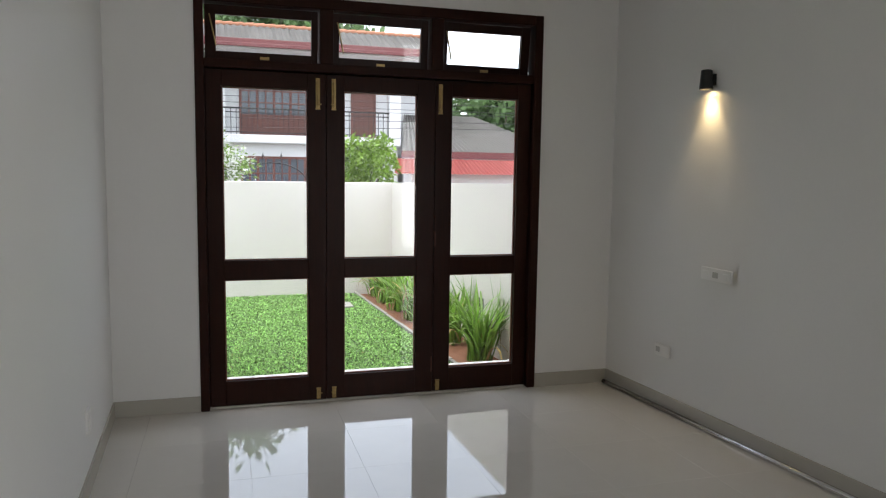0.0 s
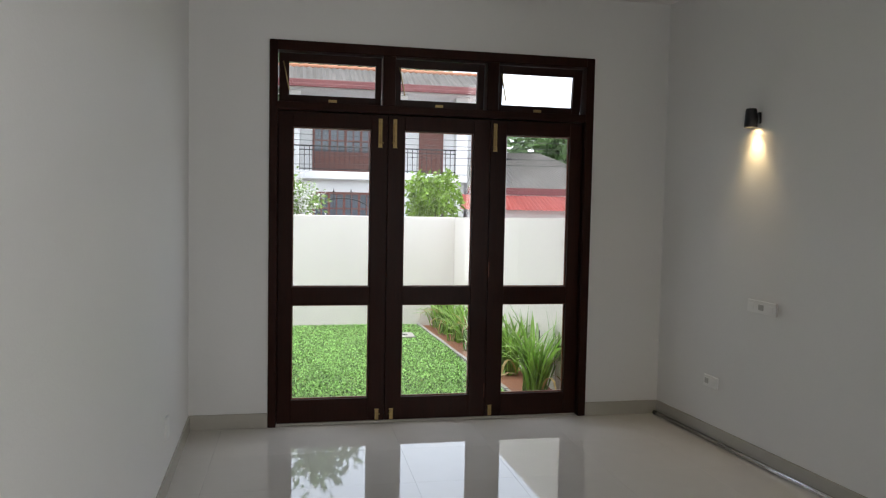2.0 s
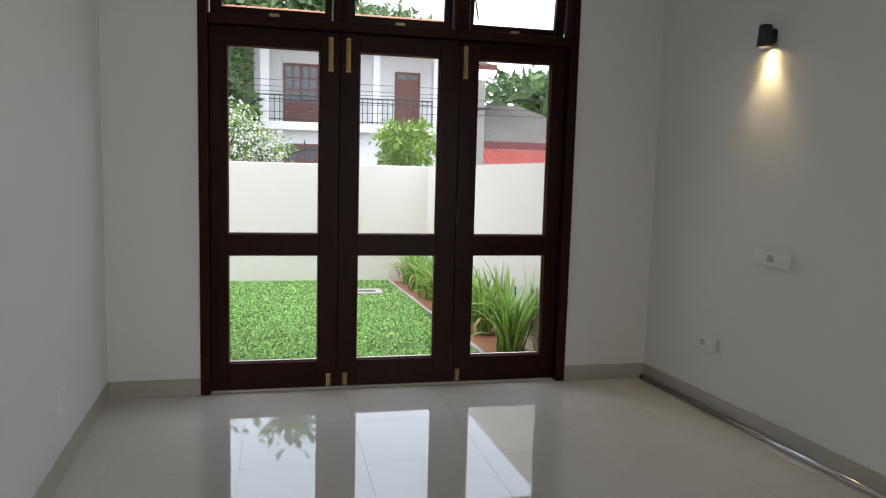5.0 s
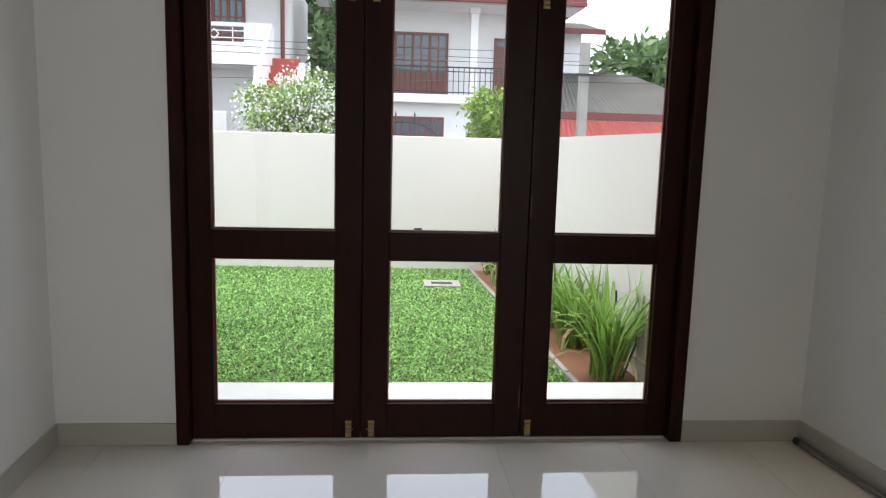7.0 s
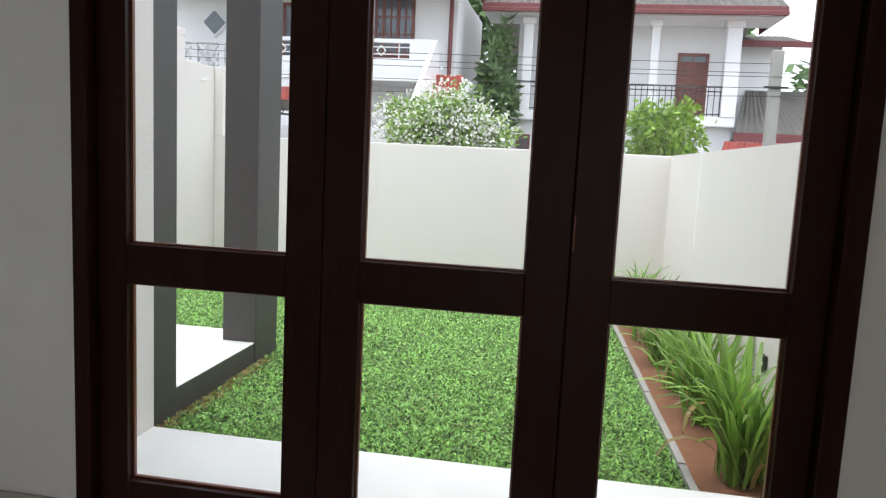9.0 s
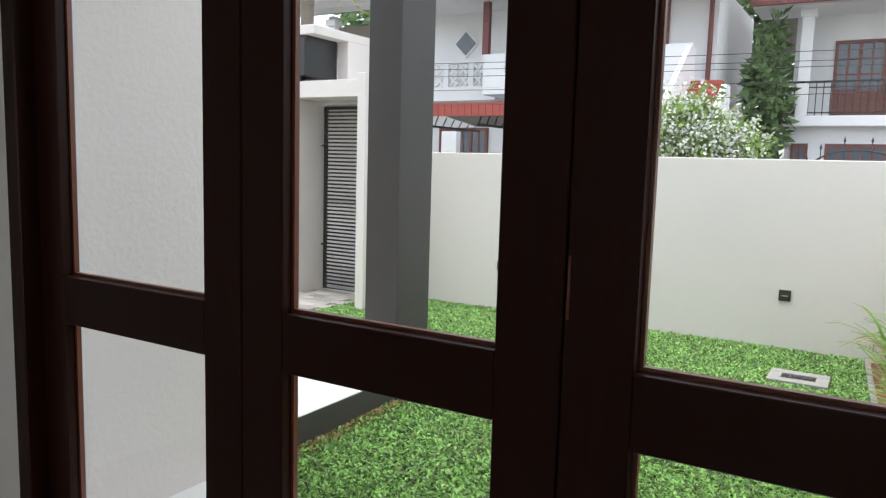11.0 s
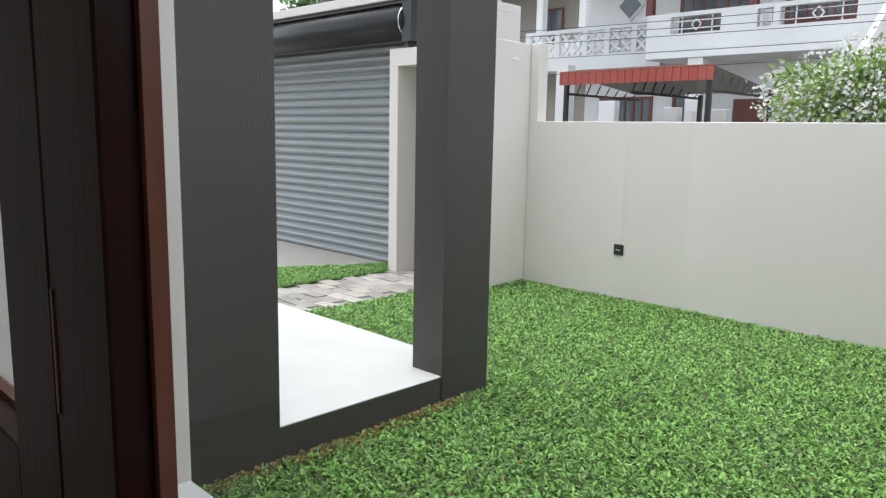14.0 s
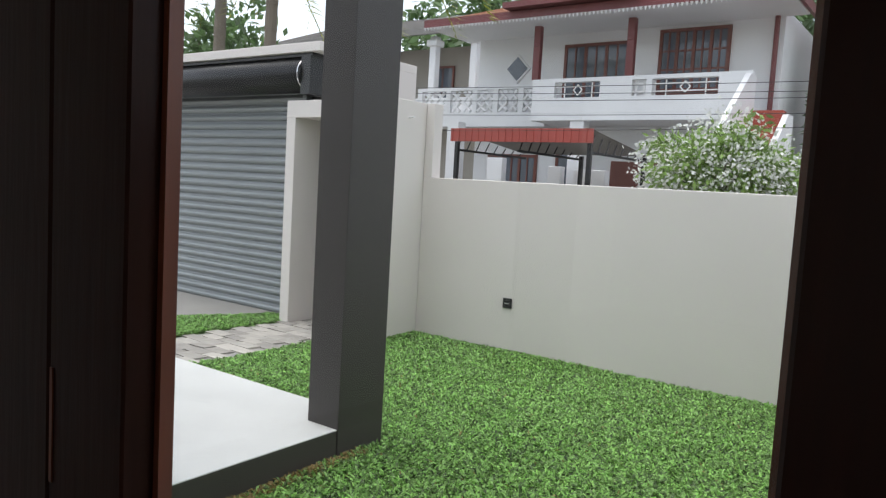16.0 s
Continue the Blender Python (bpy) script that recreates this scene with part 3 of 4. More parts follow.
for k in range(SN):
    if first is None:
        bm = bmesh.new()
        prof = [(0.012, 0), (-0.008, 0.008), (-0.022, 0.028), (-0.024, 0.05), (-0.014, 0.070), (0.008, 0.082), (0.014, 0.096), (0.012, 0.104)]
        va = [bm.verts.new((-8.2, SY + dy, GZ + dz)) for dy, dz in prof]
        vb = [bm.verts.new((-4.05, SY + dy, GZ + dz)) for dy, dz in prof]
        for q in range(len(prof) - 1):
            bm.faces.new((va[q], vb[q], vb[q + 1], va[q + 1]))
        first = part("slat", bm, SHUTTER, shut)
    else:
        s2 = first.copy()
        scene.collection.objects.link(s2)
        s2.location = (0, 0, k * SH)
DR = 2.50  # height of the shutter drum
hood = part("hood", boxes((-8.2, -3.66, FY, SY + 0.2, 2.685, 2.72), (-8.2, -3.80, SY + 0.03, SY + 0.2, 2.28, 2.685), (-3.80, -3.66, FY - 0.03, SY + 0.2, 2.28, 2.685)), BLACK, shut, "black steel roller drum housing")
bm = cyl(bmesh.new(), (-8.2, FY + 0.1, DR), (-3.82, FY + 0.1, DR), 0.19, seg=28)
part("drum", bm, BLACK, shut, "black shutter drum", smooth=True)
bm = bmesh.new()
for k in range(10):
    a0, a1 = radians(100 + 16 * k), radians(116 + 16 * k)
    cyl(bm, (-3.815, FY + 0.1 + 0.17 * math.cos(a0), DR + 0.17 * math.sin(a0)), (-3.815, FY + 0.1 + 0.17 * math.cos(a1), DR + 0.17 * math.sin(a1)), 0.012, seg=6)
part("hoop", bm, CHROME, shut, "bright metal end hoop")
setting("garage_roof", boxes((-8.6, -3.50, FY - 0.05, 6.8, 2.72, 2.82), (-3.655, -3.50, SY + 0.21, 6.8, 2.22, 2.72), bevel=0.005), OUTER, "cream concrete garage roof slab", "roof")

# ---- plants beyond the wall ----


def crown(name, parent, centre, radii, clumps, per, size, mat, seed, long=1.6, loc=None, low=-1.0):
    r = np.random.default_rng(seed)
    u = r.normal(size=(clumps, 3))
    u /= np.linalg.norm(u, axis=1)[:, None]
    u[:, 2] = np.maximum(u[:, 2], low)
    c = np.array(centre) + u * np.array(radii) * r.uniform(0.45, 1.0, clumps)[:, None] * (1 + 0.22 * np.sin(u[:, :1] * 5 + seed) * np.cos(u[:, 2:] * 4))
    p = np.repeat(c, per, 0) + r.normal(size=(clumps * per, 3)) * np.array(radii) * 0.13
    n = len(p)
    d = r.normal(size=(n, 3)) + (p - np.array(centre)) / np.array(radii) * 0.9 + np.array([0, 0, -0.35])
    d /= np.linalg.norm(d, axis=1)[:, None]
    s = np.cross(d, r.normal(size=(n, 3)))
    s /= np.linalg.norm(s, axis=1)[:, None]
    L = size * r.uniform(0.6, 1.3, n)[:, None] * long
    W = size * r.uniform(0.25, 0.45, n)[:, None]
    v = np.stack([p, p + d * L * 0.45 + s * W, p + d * L, p + d * L * 0.45 - s * W], 1).reshape(-1, 3)
    ob = new(name, leaves_mesh(name, v.tolist(), np.arange(n * 4).reshape(-1, 4).tolist(), mat))
    ob.parent, ob.matrix_parent_inverse = parent, Matrix.Translation(-Vector(loc))
    return ob


def tree(name, x, y, h, radii, label, mat, seed, clumps=90, per=36, size=0.2, flowers=0, category="tree", trunk_r=0.16):
    z0 = -0.3
    t = thing(name, (x, y, z0), label, category)
    r = random.Random(seed)
    cz = h - radii[2]
    bm = bmesh.new()
    cyl(bm, (x, y, z0), (x + 0.1, y, cz * 0.6), trunk_r, trunk_r * 0.7, 10)
    cyl(bm, (x + 0.1, y, cz * 0.58), (x, y + 0.05, cz), trunk_r * 0.7, trunk_r * 0.4, 9)
    for k in range(7):
        a = k * 0.9 + r.random()
        s = r.uniform(0.5, 0.85)
        cyl(bm, (x + 0.06, y, cz * r.uniform(0.55, 0.9)), (x + math.cos(a) * radii[0] * s, y + math.sin(a) * radii[1] * s, cz + radii[2] * r.uniform(-0.2, 0.6)), trunk_r * 0.35, trunk_r * 0.1, 7)
    part("trunk", bm, BARK, t)
    crown("crown", t, (x, y, cz), radii, clumps, per, size, mat, seed, loc=(x, y, z0))
    if flowers:
        tagged(crown("flowers", t, (x, y, cz), [q * 1.12 for q in radii], flowers, 9, size * 0.95, PETAL, seed + 1, long=1.0, loc=(x, y, z0)), kind="stuff")
    return t


settle(tree("flowering_bush", -0.55, 8.6, 2.3, (0.88, 0.7, 0.6), "round green bush covered in small white flowers", LEAF_A, 3, 190, 40, 0.06, 620, "bush", 0.07), 1.1, (-0.04, 0.24, -0.15))
settle(tree("young_mango_tree", 2.66, 8.6, 2.1, (0.62, 0.5, 0.46), "young mango tree with bright light green leaves", LEAF_B, 8, 90, 26, 0.075, 0, "tree", 0.05), 1.1, (0.02, 0.32, 0.0))
FAR = (0.10, -0.32, 0.018)
for k, (x, y, h, rx, rz) in enumerate(((-16, 27, 10.5, 4.5, 3.6), (-9.5, 29, 10, 4.2, 3.4), (-3.5, 29, 10.5, 4.2, 3.6), (1.5, 27, 9.4, 3.6, 3.2), (5.0, 28, 8.0, 2.6, 2.6),
                                       (11.5, 26, 5.2, 2.6, 1.7), (16, 30, 6.0, 3.0, 2.0), (21, 27, 7.0, 3.5, 2.8))):
    settle(tree("garden_tree", x, y, h, (rx, 2.6, rz), "tall leafy tree behind the houses" if h > 8 else "leafy green tree behind the low roof", LEAF_C, 40 + k, 120, 40, 0.30, 0, "tree", 0.25), 1.2, FAR)
settle(tree("garden_tree", -0.75, 16.6, 4.2, (0.36, 0.8, 1.9), "narrow dark green tree between the houses", LEAF_C, 60, 90, 30, 0.16, 0, "tree", 0.08), 1.2, FAR)
tree("garden_tree", -14.5, 12.5, 6.0, (2.2, 1.6, 2.4), "leafy tree behind the garage", LEAF_C, 61, 100, 40, 0.2, 0, "tree", 0.12)
for k, (x, y) in enumerate(((-11.0, 9.4), (-9.4, 9.4), (-7.6, 9.6))):
    t = thing("palm_tree", (x, y, -0.3), "coconut palm with a pale ringed trunk", "tree", "palms")
    bm = bmesh.new()
    for q in range(14):
        z = -0.3 + q * 0.5
        cyl(bm, (x + 0.01 * q, y, z), (x + 0.01 * (q + 1), y, z + 0.5), 0.155 - 0.003 * q, 0.14 - 0.003 * q, 12)
    part("trunk", bm, BARK, t)
    r = np.random.default_rng(70 + k)
    for f in range(9):
        a = f * 0.7 + k
        V, F = [], []
        for q in range(46):
            u = q / 45
            px, pz = 2.6 * u, 6.6 + 1.0 * u - 3.1 * u * u
            for sgn in (-1, 1):
                i0, ll = len(V), 0.55 * (1 - u * 0.7) * r.uniform(0.85, 1.1)
                for dx, ds, dz in ((0, 0, 0), (0.08, 0.5, -0.1), (0.22, 1.0, -0.5), (0.04, 0.5, -0.13)):
                    qx, qs = px + dx, sgn * ds * ll
                    V.append((x + 0.14 + math.cos(a) * qx - math.sin(a) * qs, y + math.sin(a) * qx + math.cos(a) * qs, pz + dz * ll))
                F.append((i0, i0 + 1, i0 + 2, i0 + 3))
        ob = new("frond", leaves_mesh("frond", V, F, LEAF_P))
        ob.parent, ob.matrix_parent_inverse = t, Matrix.Translation((-x, -y, 0.3))

# ---- neighbours' houses ----


def sheet_roof(x0, x1, y0, z0, y1, z1, x0b=None, x1b=None, pitch=0.18, amp=0.022):
    """A corrugated sheet from the front edge (y0, z0) up to the back edge (y1, z1)."""
    x0b, x1b = x0 if x0b is None else x0b, x1 if x1b is None else x1b
    n = int((x1 - x0) / pitch * 4)
    bm = bmesh.new()
    rows = []
    for u in (0.0, 1.0):
        row = []
        for k in range(n + 1):
            s = k / n
            row.append(bm.verts.new((x0 + (x1 - x0) * s + (x0b - x0 + (x1b - x1 - x0b + x0) * s) * u, y0 + (y1 - y0) * u, z0 + (z1 - z0) * u + amp * math.sin(k * math.pi / 2))))
        rows.append(row)
    for k in range(n):
        bm.faces.new((rows[0][k], rows[0][k + 1], rows[1][k + 1], rows[1][k]))
    bmesh.ops.solidify(bm, geom=bm.faces[:], thickness=0.012)
    return bm


def window(parent, x0, x1, z0, z1, y, n=2, rows=2, name="window", solid=0.0):
    """A timber window or glazed door standing 4 cm proud of a wall at y."""
    fr = bmesh.new()
    f = 0.07
    box(fr, x0, x1, y - 0.04, y + 0.02, z1 - f, z1)
    box(fr, x0, x1, y - 0.04, y + 0.02, z0, z0 + f)
    w = (x1 - x0 - f) / n
    for k in range(n + 1):
        box(fr, x0 + k * w, x0 + k * w + f, y - 0.038, y + 0.018, z0 + f, z1 - f)
    zs = z0 + f + (z1 - z0 - 2 * f) * solid
    if solid:
        box(fr, x0 + f, x1 - f, y - 0.025, y + 0.01, z0 + f, zs)
    for k in range(1, rows):
        zz = zs + (z1 - f - zs) * k / rows
        box(fr, x0 + f, x1 - f, y - 0.03, y + 0.01, zz - 0.018, zz + 0.018)
    for k in range(n):
        xm = x0 + f / 2 + (k + 0.5) * w
        box(fr, xm - 0.018, xm + 0.018, y - 0.031, y + 0.011, zs, z1 - f)
    wn_ = part(name, fr, BROWN, parent, "brown timber window with small panes" if name == "window" else "brown timber glazed door")
    for k in range(n):
        part("pane", boxes((x0 + f + k * w, x0 + (k + 1) * w, y - 0.012, y - 0.004, zs, z1 - f)), PANE, wn_)
    return wn_


def rail(parent, x0, x1, y, z0, z1, step=0.14):
    part("top_rail", boxes((x0, x1, y - 0.02, y + 0.02, z1 - 0.035, z1), (x0, x1, y - 0.015, y + 0.015, z1 - 0.14, z1 - 0.115)), BLACK, parent)
    part("bottom_rail", boxes((x0, x1, y - 0.015, y + 0.015, z0 + 0.05, z0 + 0.075)), BLACK, parent)
    for k in range(int((x1 - x0) / step) + 1):
        part("baluster", boxes((x0 + k * step - 0.009, x0 + k * step + 0.009, y - 0.009, y + 0.009, z0, z1 - 0.035)), BLACK, parent)


# house with columns
h2 = thing("balcony_house", (2.4, 18, -0.3), "white two-storey house with columned balcony and grey roof", "house")
part("wall", boxes((-0.35, 5.0, 17.4, 22, -0.3, 4.85), (-0.35, 4.9, 16.75, 17.4, -0.3, 2.2)), HOUSE, h2)
part("wing_wall", boxes((5.0, 6.35, 18.6, 22, -0.3, 4.45)), HOUSE, h2)
part("balcony_slab", boxes((-0.42, 4.92, 16.45, 17.4, 2.2, 2.43), bevel=0.02), HOUSE, h2)
for x, w in ((-0.05, 0.12), (2.97, 0.10), (4.74, 0.17)):
    part("column", boxes((x - w, x + w, 16.6 - w, 16.6 + w, 2.43, 4.62), (x - w - 0.04, x + w + 0.04, 16.6 - w - 0.04, 16.6 + w + 0.04, 4.5, 4.66), bevel=0.01), HOUSE, h2)
rail(h2, -0.35, 4.86, 16.5, 2.43, 3.15)
window(h2, 0.45, 2.37, 2.44, 4.1, 17.38, 4, 3, "balcony_door", 0.35)
window(h2, 3.62, 4.36, 2.44, 4.02, 17.38, 1, 1, "balcony_door", 0.9)
window(h2, 0.45, 2.25, 0.2, 1.85, 16.74, 4, 3, "window", 0.2)
window(h2, -0.22, 0.12, 0.9, 1.85, 16.74, 1, 2)
part("roof", sheet_roof(-1.15, 5.75, 16.0, 4.88, 17.4, 5.5), CORRUGATED, h2, "grey corrugated sheet roof")
part("roof_back", sheet_roof(-1.15, 5.75, 17.4, 5.5, 22.5, 4.6), CORRUGATED, h2)
part("soffit", boxes((-1.1, 5.7, 16.05, 17.4, 4.66, 4.70)), HOUSE, h2)
part("fascia", boxes((-1.15, 5.75, 15.95, 16.0, 4.72, 4.90), (-1.15, 5.75, 15.88, 15.95, 4.68, 4.78), (5.72, 5.76, 16.0, 18.6, 4.7, 4.9), bevel=0.01), FASCIA, h2, "red-brown fascia and gutter")
for k in range(24):
    bm = cyl(bmesh.new(), (-1.15 + k * 0.288, 17.4, 5.5), (-1.15 + k * 0.288 + 0.3, 17.4, 5.515), 0.06, 0.075, 10)
    part("ridge_tile", bm, CLAY, h2)
part("wing_roof", sheet_roof(4.9, 6.9, 18.1, 4.45, 20.5, 5.0), CORRUGATED, h2)
part("wing_fascia", boxes((4.9, 6.9, 18.05, 18.1, 4.33, 4.48)), FASCIA, h2)
bm = bmesh.new()
for k in range(12):
    a0, a1 = math.pi * k / 12, math.pi * (k + 1) / 12
    cyl(bm, (1.15 + 0.85 * math.cos(a0), 14.2, 1.15 + 0.5 * math.sin(a0)), (1.15 + 0.85 * math.cos(a1), 14.2, 1.15 + 0.5 * math.sin(a1)), 0.015, seg=6)
    if k % 2:
        xm, zm = 1.15 + 0.85 * math.cos(a0), 1.15 + 0.5 * math.sin(a0)
        cyl(bm, (xm, 14.2, 0.4), (xm, 14.2, zm + 0.16), 0.010, seg=6)
        cyl(bm, (xm, 14.2, zm + 0.16), (xm, 14.2, zm + 0.26), 0.03, 0.002, seg=6)
box(bm, 0.2, 2.1, 14.18, 14.22, -0.3, 0.42)
gt = tagged(part("iron_gate", bm, BLACK), "black wrought iron gate with arched spiked top", "gate")

# low house with grey roof
h3 = thing("low_house", (6.8, 17, -0.3), "low white house with weathered grey corrugated roof", "house")
part("wall", boxes((5.05, 9.6, 16.3, 18.5, -0.3, 2.15)), HOUSE, h3)
part("roof", sheet_roof(4.65, 9.8, 15.9, 2.22, 18.4, 3.45, 5.3, 7.6, pitch=0.15), CORRUGATED, h3, "weathered grey corrugated roof")
part("fascia", boxes((4.62, 9.8, 15.84, 15.9, 2.04, 2.24)), FASCIA, h3)
h4 = thing("red_roof_shed", (6, 14.6, -0.3), "shed with a red painted metal roof", "shed")
part("roof", sheet_roof(4.15, 8.4, 13.6, 1.56, 15.2, 1.97, 4.55, 8.4, pitch=0.12, amp=0.012), RED, h4)
part("wall", boxes((4.75, 8.3, 14.2, 15.1, -0.3, 1.66)), HOUSE, h4)

# white house with long balcony
h1 = thing("white_house", (-5, 16, -0.3), "white two-storey house with long parapet balcony", "house")
part("wall", boxes((-8.75, -1.62, 15.6, 20, -0.3, 4.95)), HOUSE, h1)
part("balcony_slab", boxes((-6.46, -1.84, 14.36, 15.6, 2.68, 2.84), bevel=0.01), HOUSE, h1)
BY0, BY1 = 14.36, 14.5
part("parapet", boxes((-6.46, -1.84, BY0, BY1, 2.84, 3.17), (-6.46, -1.84, BY0, BY1, 3.50, 3.58), (-6.46, -5.92, BY0, BY1, 3.17, 3.50), (-4.86, -4.16, BY0, BY1, 3.17, 3.50),
                      (-3.86, -3.74, BY0, BY1, 3.17, 3.50), (-2.44, -1.84, BY0, BY1, 3.17, 3.50)), HOUSE, h1)
for x0, x1 in ((-5.92, -4.86), (-4.16, -3.86), (-3.74, -2.44)):
    bm = boxes((x0, x1, BY0 + 0.05, BY0 + 0.08, 3.25, 3.27), (x0, x1, BY0 + 0.05, BY0 + 0.08, 3.40, 3.42), ((x0 + x1) / 2 - 0.3 * (x1 - x0), (x0 + x1) / 2 - 0.3 * (x1 - x0) + 0.02, BY0 + 0.05, BY0 + 0.08, 3.17, 3.5),
               ((x0 + x1) / 2 + 0.3 * (x1 - x0), (x0 + x1) / 2 + 0.3 * (x1 - x0) + 0.02, BY0 + 0.05, BY0 + 0.08, 3.17, 3.5))
    c = (x0 + x1) / 2
    for dx in (-1, 1):
        for dz in (-1, 1):
            cyl(bm, (c + dx * 0.1, BY0 + 0.06, 3.335), (c, BY0 + 0.06, 3.335 + dz * 0.11), 0.014, seg=6)
    part("parapet_grille", bm, PLASTIC, h1, "white metal grille with a diamond")
for x in (-6.44, -4.27):
    part("post", boxes((x - 0.08, x + 0.08, 14.38, 14.52, 3.58, 4.75), (x - 0.05, x + 0.05, 14.36, 14.54, 4.3, 4.4), bevel=0.01), FASCIA, h1, "red-brown turned balcony post")
window(h1, -6.35, -4.76, 2.9, 4.55, 15.58, 3, 1, "balcony_door")
window(h1, -4.10, -2.62, 2.9, 4.72, 15.58, 4, 3, "balcony_door", 0.3)
bm = bmesh.new()
m = pose(-7.6, 15.58, 4.06, 0, 45, 0)
bmesh.ops.create_cube(bm, size=1, matrix=m @ Matrix.Diagonal((0.5, 0.05, 0.5, 1)))
dwin = part("diamond_window", bm, HOUSE, h1, "small diamond-shaped window")
bm = bmesh.new()
bmesh.ops.create_cube(bm, size=1, matrix=pose(-7.6, 15.56, 4.06, 0, 45, 0) @ Matrix.Diagonal((0.4, 0.05, 0.4, 1)))
part("pane", bm, PANE, dwin)
window(h1, -8.3, -6.9, 0.2, 2.0, 15.58, 3, 2)
window(h1, -6.4, -5.7, 0.2, 2.1, 15.58, 1, 2)
part("ground_door", boxes((-5.0, -3.9, 15.54, 15.61, -0.3, 1.9)), BROWN, h1)
for x in (-8.6, -5.35, -2.1):
    part("pillar", boxes((x - 0.16, x + 0.16, 14.4, 14.7, -0.3, 2.68)), HOUSE, h1)
part("roof", sheet_roof(-9.2, -1.15, 13.9, 4.92, 17.5, 6.1, pitch=0.22), CLAY, h1, "red-brown tiled roof")
part("gable", prism(bmesh.new(), [(-6.9, 13.6), (-3.9, 13.6), (-3.9, 15.0), (-6.9, 15.0)], 5.0, 5.12), FASCIA, h1)
part("soffit", boxes((-9.15, -1.2, 13.95, 15.6, 4.80, 4.84)), HOUSE, h1)
part("fascia", boxes((-9.2, -1.15, 13.84, 13.9, 4.80, 4.98), (-1.19, -1.13, 13.9, 17.5, 4.82, 5.0)), FASCIA, h1, "red-brown fascia board")
bm = bmesh.new()
for k in range(90):
    x = -9.2 + k * 0.0894
    cyl(bm, (x + 0.045, 13.83, 4.80), (x + 0.045, 13.83, 4.73), 0.035, 0.004, seg=6)
tagged(part("valance", bm, HOUSE, h1, "white scalloped eaves trim"), kind="stuff")
part("downpipe", cyl(bmesh.new(), (-1.75, 15.5, 0), (-1.75, 15.5, 4.85), 0.05), FASCIA, h1)
# side terrace with pierced balustrade
part("terrace_slab", boxes((-10.2, -6.46, 15.0, 15.6, 2.62, 2.84)), HOUSE, h1)
bm = boxes((-10.2, -6.46, 15.0, 15.12, 2.84, 2.96), (-10.2, -6.46, 15.0, 15.12, 3.5, 3.58))
for x in (-10.2, -9.3, -8.5, -7.9, -7.2, -6.6):
    box(bm, x, x + 0.14, 15.0, 15.12, 2.96, 3.5)
part("balustrade", bm, HOUSE, h1)
for x0, x1 in ((-10.06, -9.3), (-9.16, -8.5), (-8.36, -7.9), (-7.76, -7.2), (-7.06, -6.6)):
    bm = bmesh.new()
    for ix in range(2):
        for iz in range(2):
            cx, cz = x0 + (x1 - x0) * (0.25 + 0.5 * ix), 3.1 + 0.26 * iz
            for q in range(4):
                a = q * math.pi / 2 + 0.785
                cyl(bm, (cx, 15.05, cz), (cx + 0.15 * math.cos(a), 15.05, cz + 0.15 * math.sin(a)), 0.035, 0.05, seg=6)
    part("pierced_panel", bm, HOUSE, h1, "white pierced leaf-pattern panel")
# outside stair with red steps
bm = None
for k in range(11):
    part("step", boxes((-1.82, -1.24, 14.3 - 0.27 * k, 14.58 - 0.27 * k, 2.62 - 0.18 * k, 2.84 - 0.18 * k), bevel=0.006), STEP, h1, "red cement step")
for x, dz_ in ((-1.92, 0.0), (-1.22, -0.75)):
    bm = bmesh.new()
    vs = [bm.verts.new((x + dx, y, z)) for dx in (0, 0.1) for y, z in ((14.6, 2.2 + dz_), (14.6, 3.5 + dz_), (14.2, 3.5 + dz_), (11.6, 1.6 + dz_), (11.6, 0.4 + dz_))]
    bm.faces.new(vs[:5])
    bm.faces.new(vs[5:][::-1])
    for q in range(5):
        bm.faces.new((vs[q], vs[(q + 1) % 5], vs[5 + (q + 1) % 5], vs[5 + q]))
    bmesh.ops.recalc_face_normals(bm, faces=bm.faces)
    part("stair_wall", bm, HOUSE, h1)

# house behind, with a grey roof
h0 = thing("tan_house", (-13, 20, -0.3), "tan two-storey house with white columns and grey eaves", "house")
part("wall", boxes((-19, -11.0, 19.5, 24, -0.3, 5.6)), HOUSE2, h0)
part("roof", sheet_roof(-19.5, -10.0, 17.6, 5.75, 21, 7.0, pitch=0.22), CORRUGATED, h0)
part("fascia", boxes((-19.5, -10.0, 17.52, 17.6, 5.6, 5.78)), CORRUGATED, h0)
part("balcony", boxes((-19, -10.4, 17.8, 19.5, 3.0, 3.2), (-19, -10.4, 17.8, 17.9, 3.2, 3.75)), HOUSE, h0)
for x in (-17.5, -15.6, -13.8, -12.0, -10.5):
    part("column", boxes((x - 0.12, x + 0.12, 17.85, 18.1, 3.2, 5.6), (x - 0.2, x + 0.2, 17.78, 18.17, 5.3, 5.5), bevel=0.02), HOUSE, h0)
window(h0, -13.2, -12.3, 3.2, 5.0, 19.46, 1, 2)

# carport
cp = thing("carport", (-4, 11, -0.3), "carport with a red metal roof on thin posts", "carport")
bm = bmesh.new()
vs = [bm.verts.new(p) for p in ((-5.5, 10.0, 2.24), (-2.7, 10.0, 2.24), (-2.75, 12.6, 1.98), (-5.5, 12.6, 1.98))]
bm.faces.new(vs)
bmesh.ops.solidify(bm, geom=bm.faces[:], thickness=0.03)
part("roof_sheet", bm, CORRUGATED, cp)
part("front_panel", boxes((-5.5, -2.7, 9.95, 9.99, 2.03, 2.26), *[(-5.5 + 0.14 * k, -5.46 + 0.14 * k, 9.935, 9.95, 2.03, 2.26) for k in range(20)]), RED, cp, "red ribbed metal front panel")
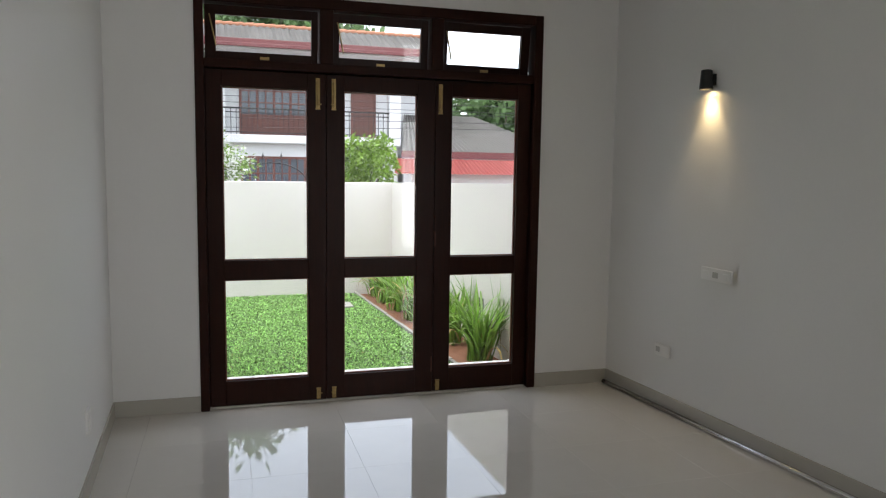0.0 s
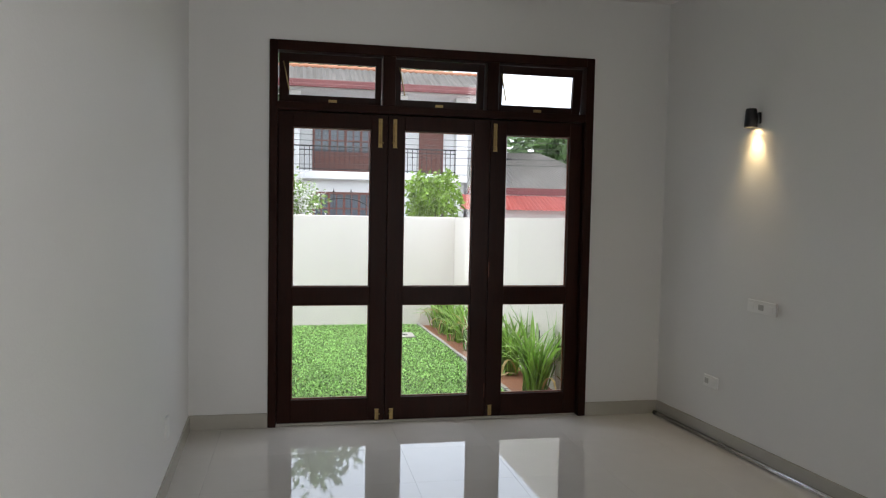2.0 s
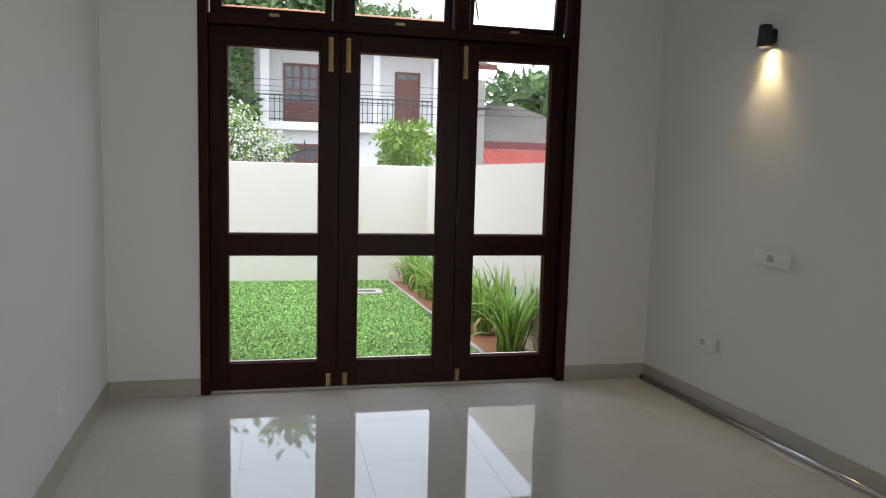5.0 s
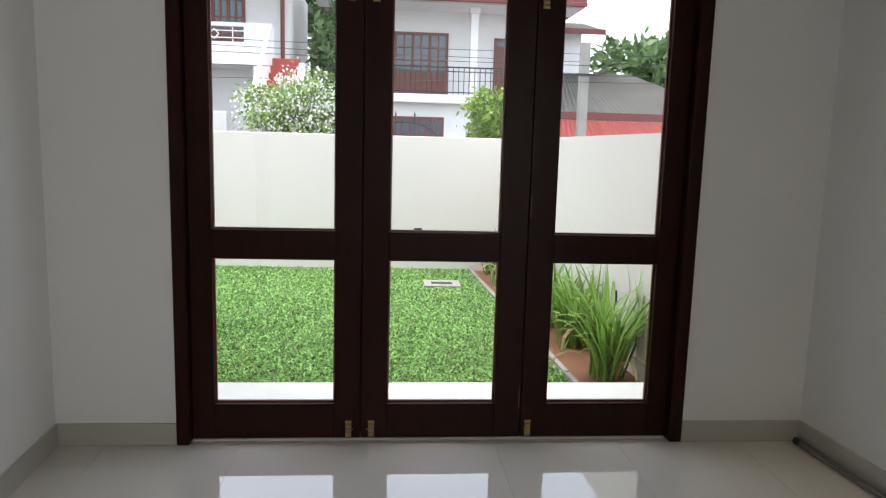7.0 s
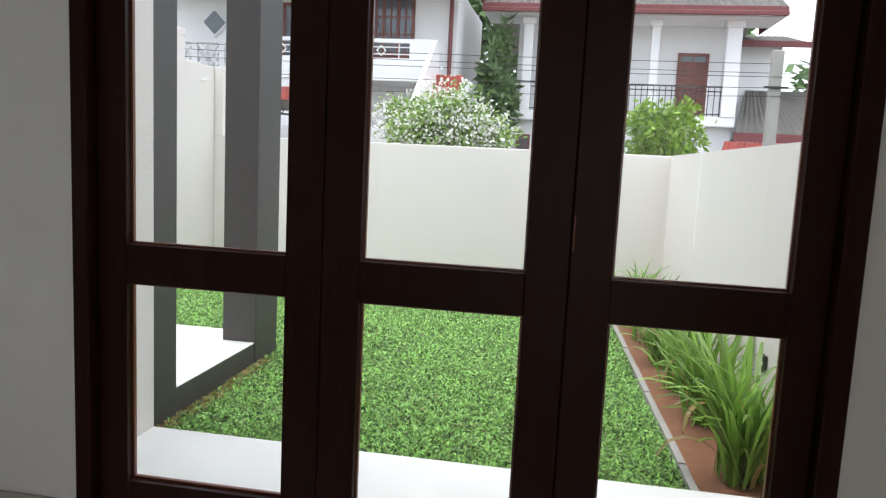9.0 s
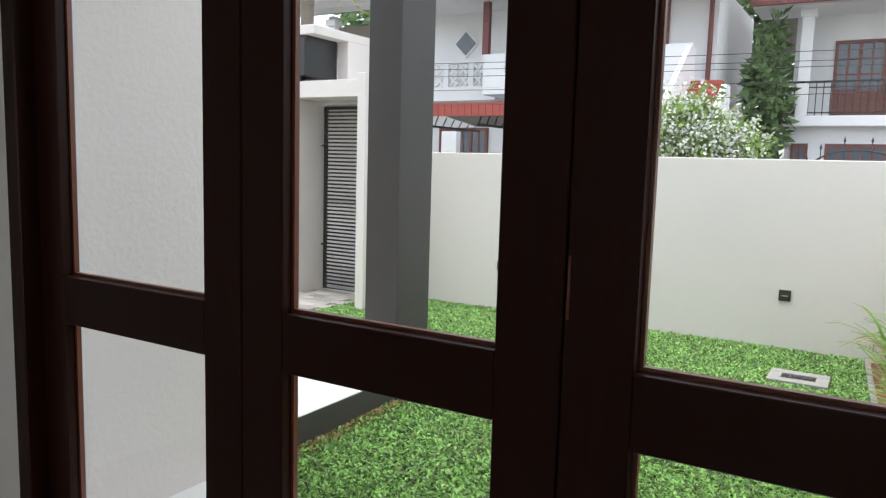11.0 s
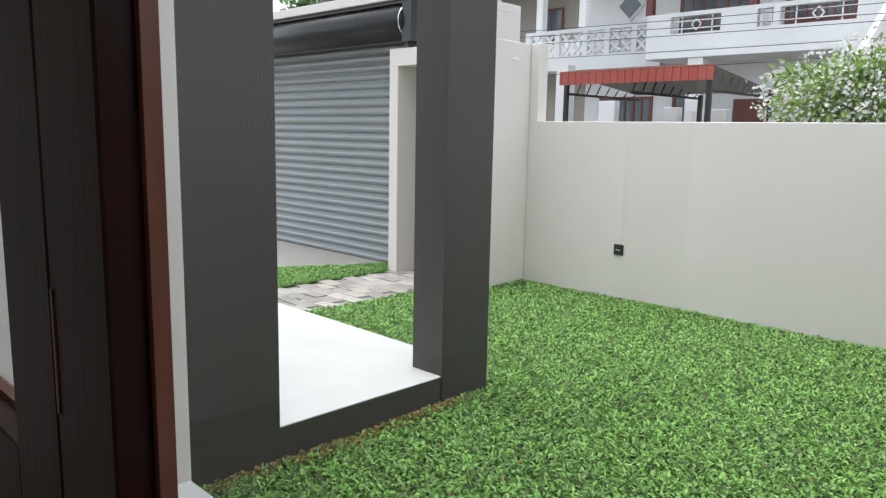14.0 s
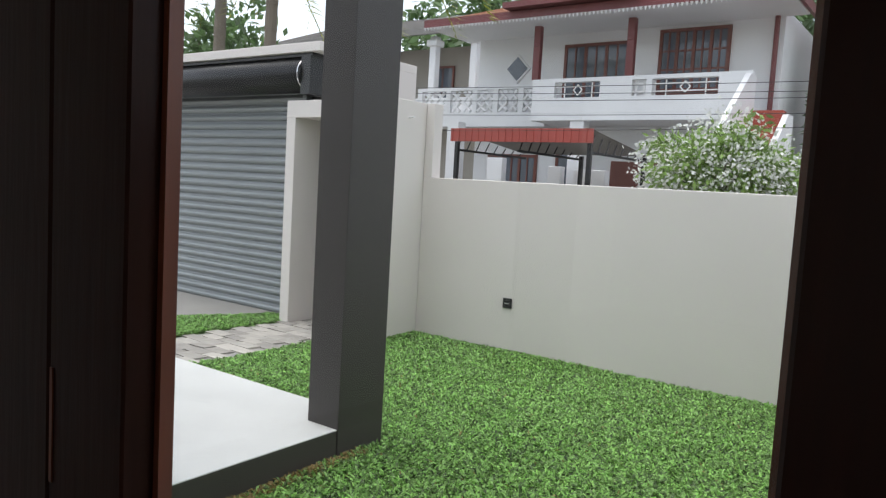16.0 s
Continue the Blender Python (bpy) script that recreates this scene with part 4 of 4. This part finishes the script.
for p, q in (((-5.42, 10.05), 2.03), ((-2.78, 10.05), 2.03), ((-4.1, 12.5), 1.95), ((-2.8, 12.5), 1.95)):
    part("post", boxes((p[0] - 0.035, p[0] + 0.035, p[1] - 0.035, p[1] + 0.035, -0.3, q)), BLACK, cp)
for x in (-5.42, -4.1, -2.78):
    bm = boxes((x - 0.02, x + 0.02, 10.0, 12.55, 1.86, 1.90))
    for k in range(8):
        cyl(bm, (x, 10.05 + 0.31 * k, 1.88), (x, 10.2 + 0.31 * k, 2.16 - 0.028 * k), 0.012, seg=5)
    part("truss", bm, BLACK, cp)
sw = setting("street_wall", boxes((-5.05, -4.75, 12.9, 13.1, -0.3, 1.75), (-4.45, -3.75, 12.9, 13.1, -0.3, 1.7), (-3.05, -2.1, 12.9, 13.1, -0.3, 1.72), (-6.6, -6.2, 12.9, 13.1, -0.3, 1.9), bevel=0.01), HOUSE, "white street wall piers of the house opposite", "wall")

for ob, k, shift in ((h1, 1.2, FAR), (h0, 1.2, FAR), (h2, 1.2, (0.09, 0.18, -0.104)), (gt, 1.2, (0.09, 0.18, -0.104)), (h3, 1.2, (0.338, 0.3, -0.308)),
                     (h4, 1.2, (0.049, 0.3, -0.265)), (cp, 1.2, (-0.671, 0.879, -0.068)), (sw, 1.2, (-0.671, 0.879, -0.068))):
    settle(ob, k, shift)

# street pole and wires
pole = thing("utility_pole", (4.66, 11.8, -0.3), "weathered square concrete utility pole", "pole")
part("shaft", boxes((4.56, 4.75, 11.72, 11.88, -0.3, 3.42), bevel=0.015), CONCRETE, pole)
part("bracket", boxes((4.45, 4.86, 11.68, 11.72, 2.75, 2.79), bevel=0.004), BLACK, pole)
wires = thing("overhead_wire", (0, 11.8, 3), "dark overhead cables sagging between poles", "wire")
for z, dz, y in ((3.18, 0.42, 11.75), (2.95, 0.35, 11.7), (2.78, 0.2, 11.9), (2.62, -0.1, 11.7), (3.05, 0.5, 12.0)):
    bm = bmesh.new()
    pts = []
    for k in range(17):
        u = k / 16
        pts.append((4.66 - 20 * u, y, z + dz * u - 0.5 * u * (1 - u)))
    for p, q in zip(pts, pts[1:]):
        cyl(bm, p, q, 0.006, seg=5, caps=False)
    cyl(bm, (4.66, y, z), (16, y + 1.0, z + 0.15), 0.006, seg=5, caps=False)
    part("cable", bm, BLACK, wires)

for ob in (pole, wires):
    settle(ob, 1.0, (0.317, 0, 0.05))

# ---- floor tiles and paving ----
tile_mesh = mesh_of("tile", box(bmesh.new(), -0.2996, 0.2996, -0.2996, 0.2996, -0.008, 0.0, 0.0003), TILE)
y = OUTER_Y - 0.36
for iy in range(14):
    for ix in range(9):
        cx, cy = -1.28 + ix * 0.6, -0.36 - iy * 0.6
        if cx < LEFT - 0.35 and cy > BACK:
            continue
        if cx > 3.3 and cy > BACK:
            continue
        o = new("tile", tile_mesh)
        o.parent = floor
        o.location = (cx, cy, 0)
rp = random.Random(4)
shapes = []
for k in range(5):
    bm = bmesh.new()
    w, d = 0.11 + 0.012 * k, 0.065 + 0.006 * k
    prism(bm, [(-w, -d * rp.uniform(0.8, 1)), (w * rp.uniform(0.85, 1), -d), (w, d * rp.uniform(0.8, 1)), (-w * rp.uniform(0.85, 1), d)], -0.03, 0.012)
    shapes.append(mesh_of("paver", bm, PAVER))
yy = 3.09
row = 0
while yy < 5.85:
    xx = -3.87 + (0.1 if row % 2 else 0)
    while xx < -3.1:
        o = new("paver", rp.choice(shapes))
        o.parent, o.matrix_parent_inverse = pathway, Matrix.Translation(-Vector(pathway.location))
        o.matrix_basis = pose(xx, yy, GZ + rp.uniform(0, 0.006), 0, 0, rp.uniform(-6, 6))
        xx += 0.245
    yy += 0.15
    row += 1
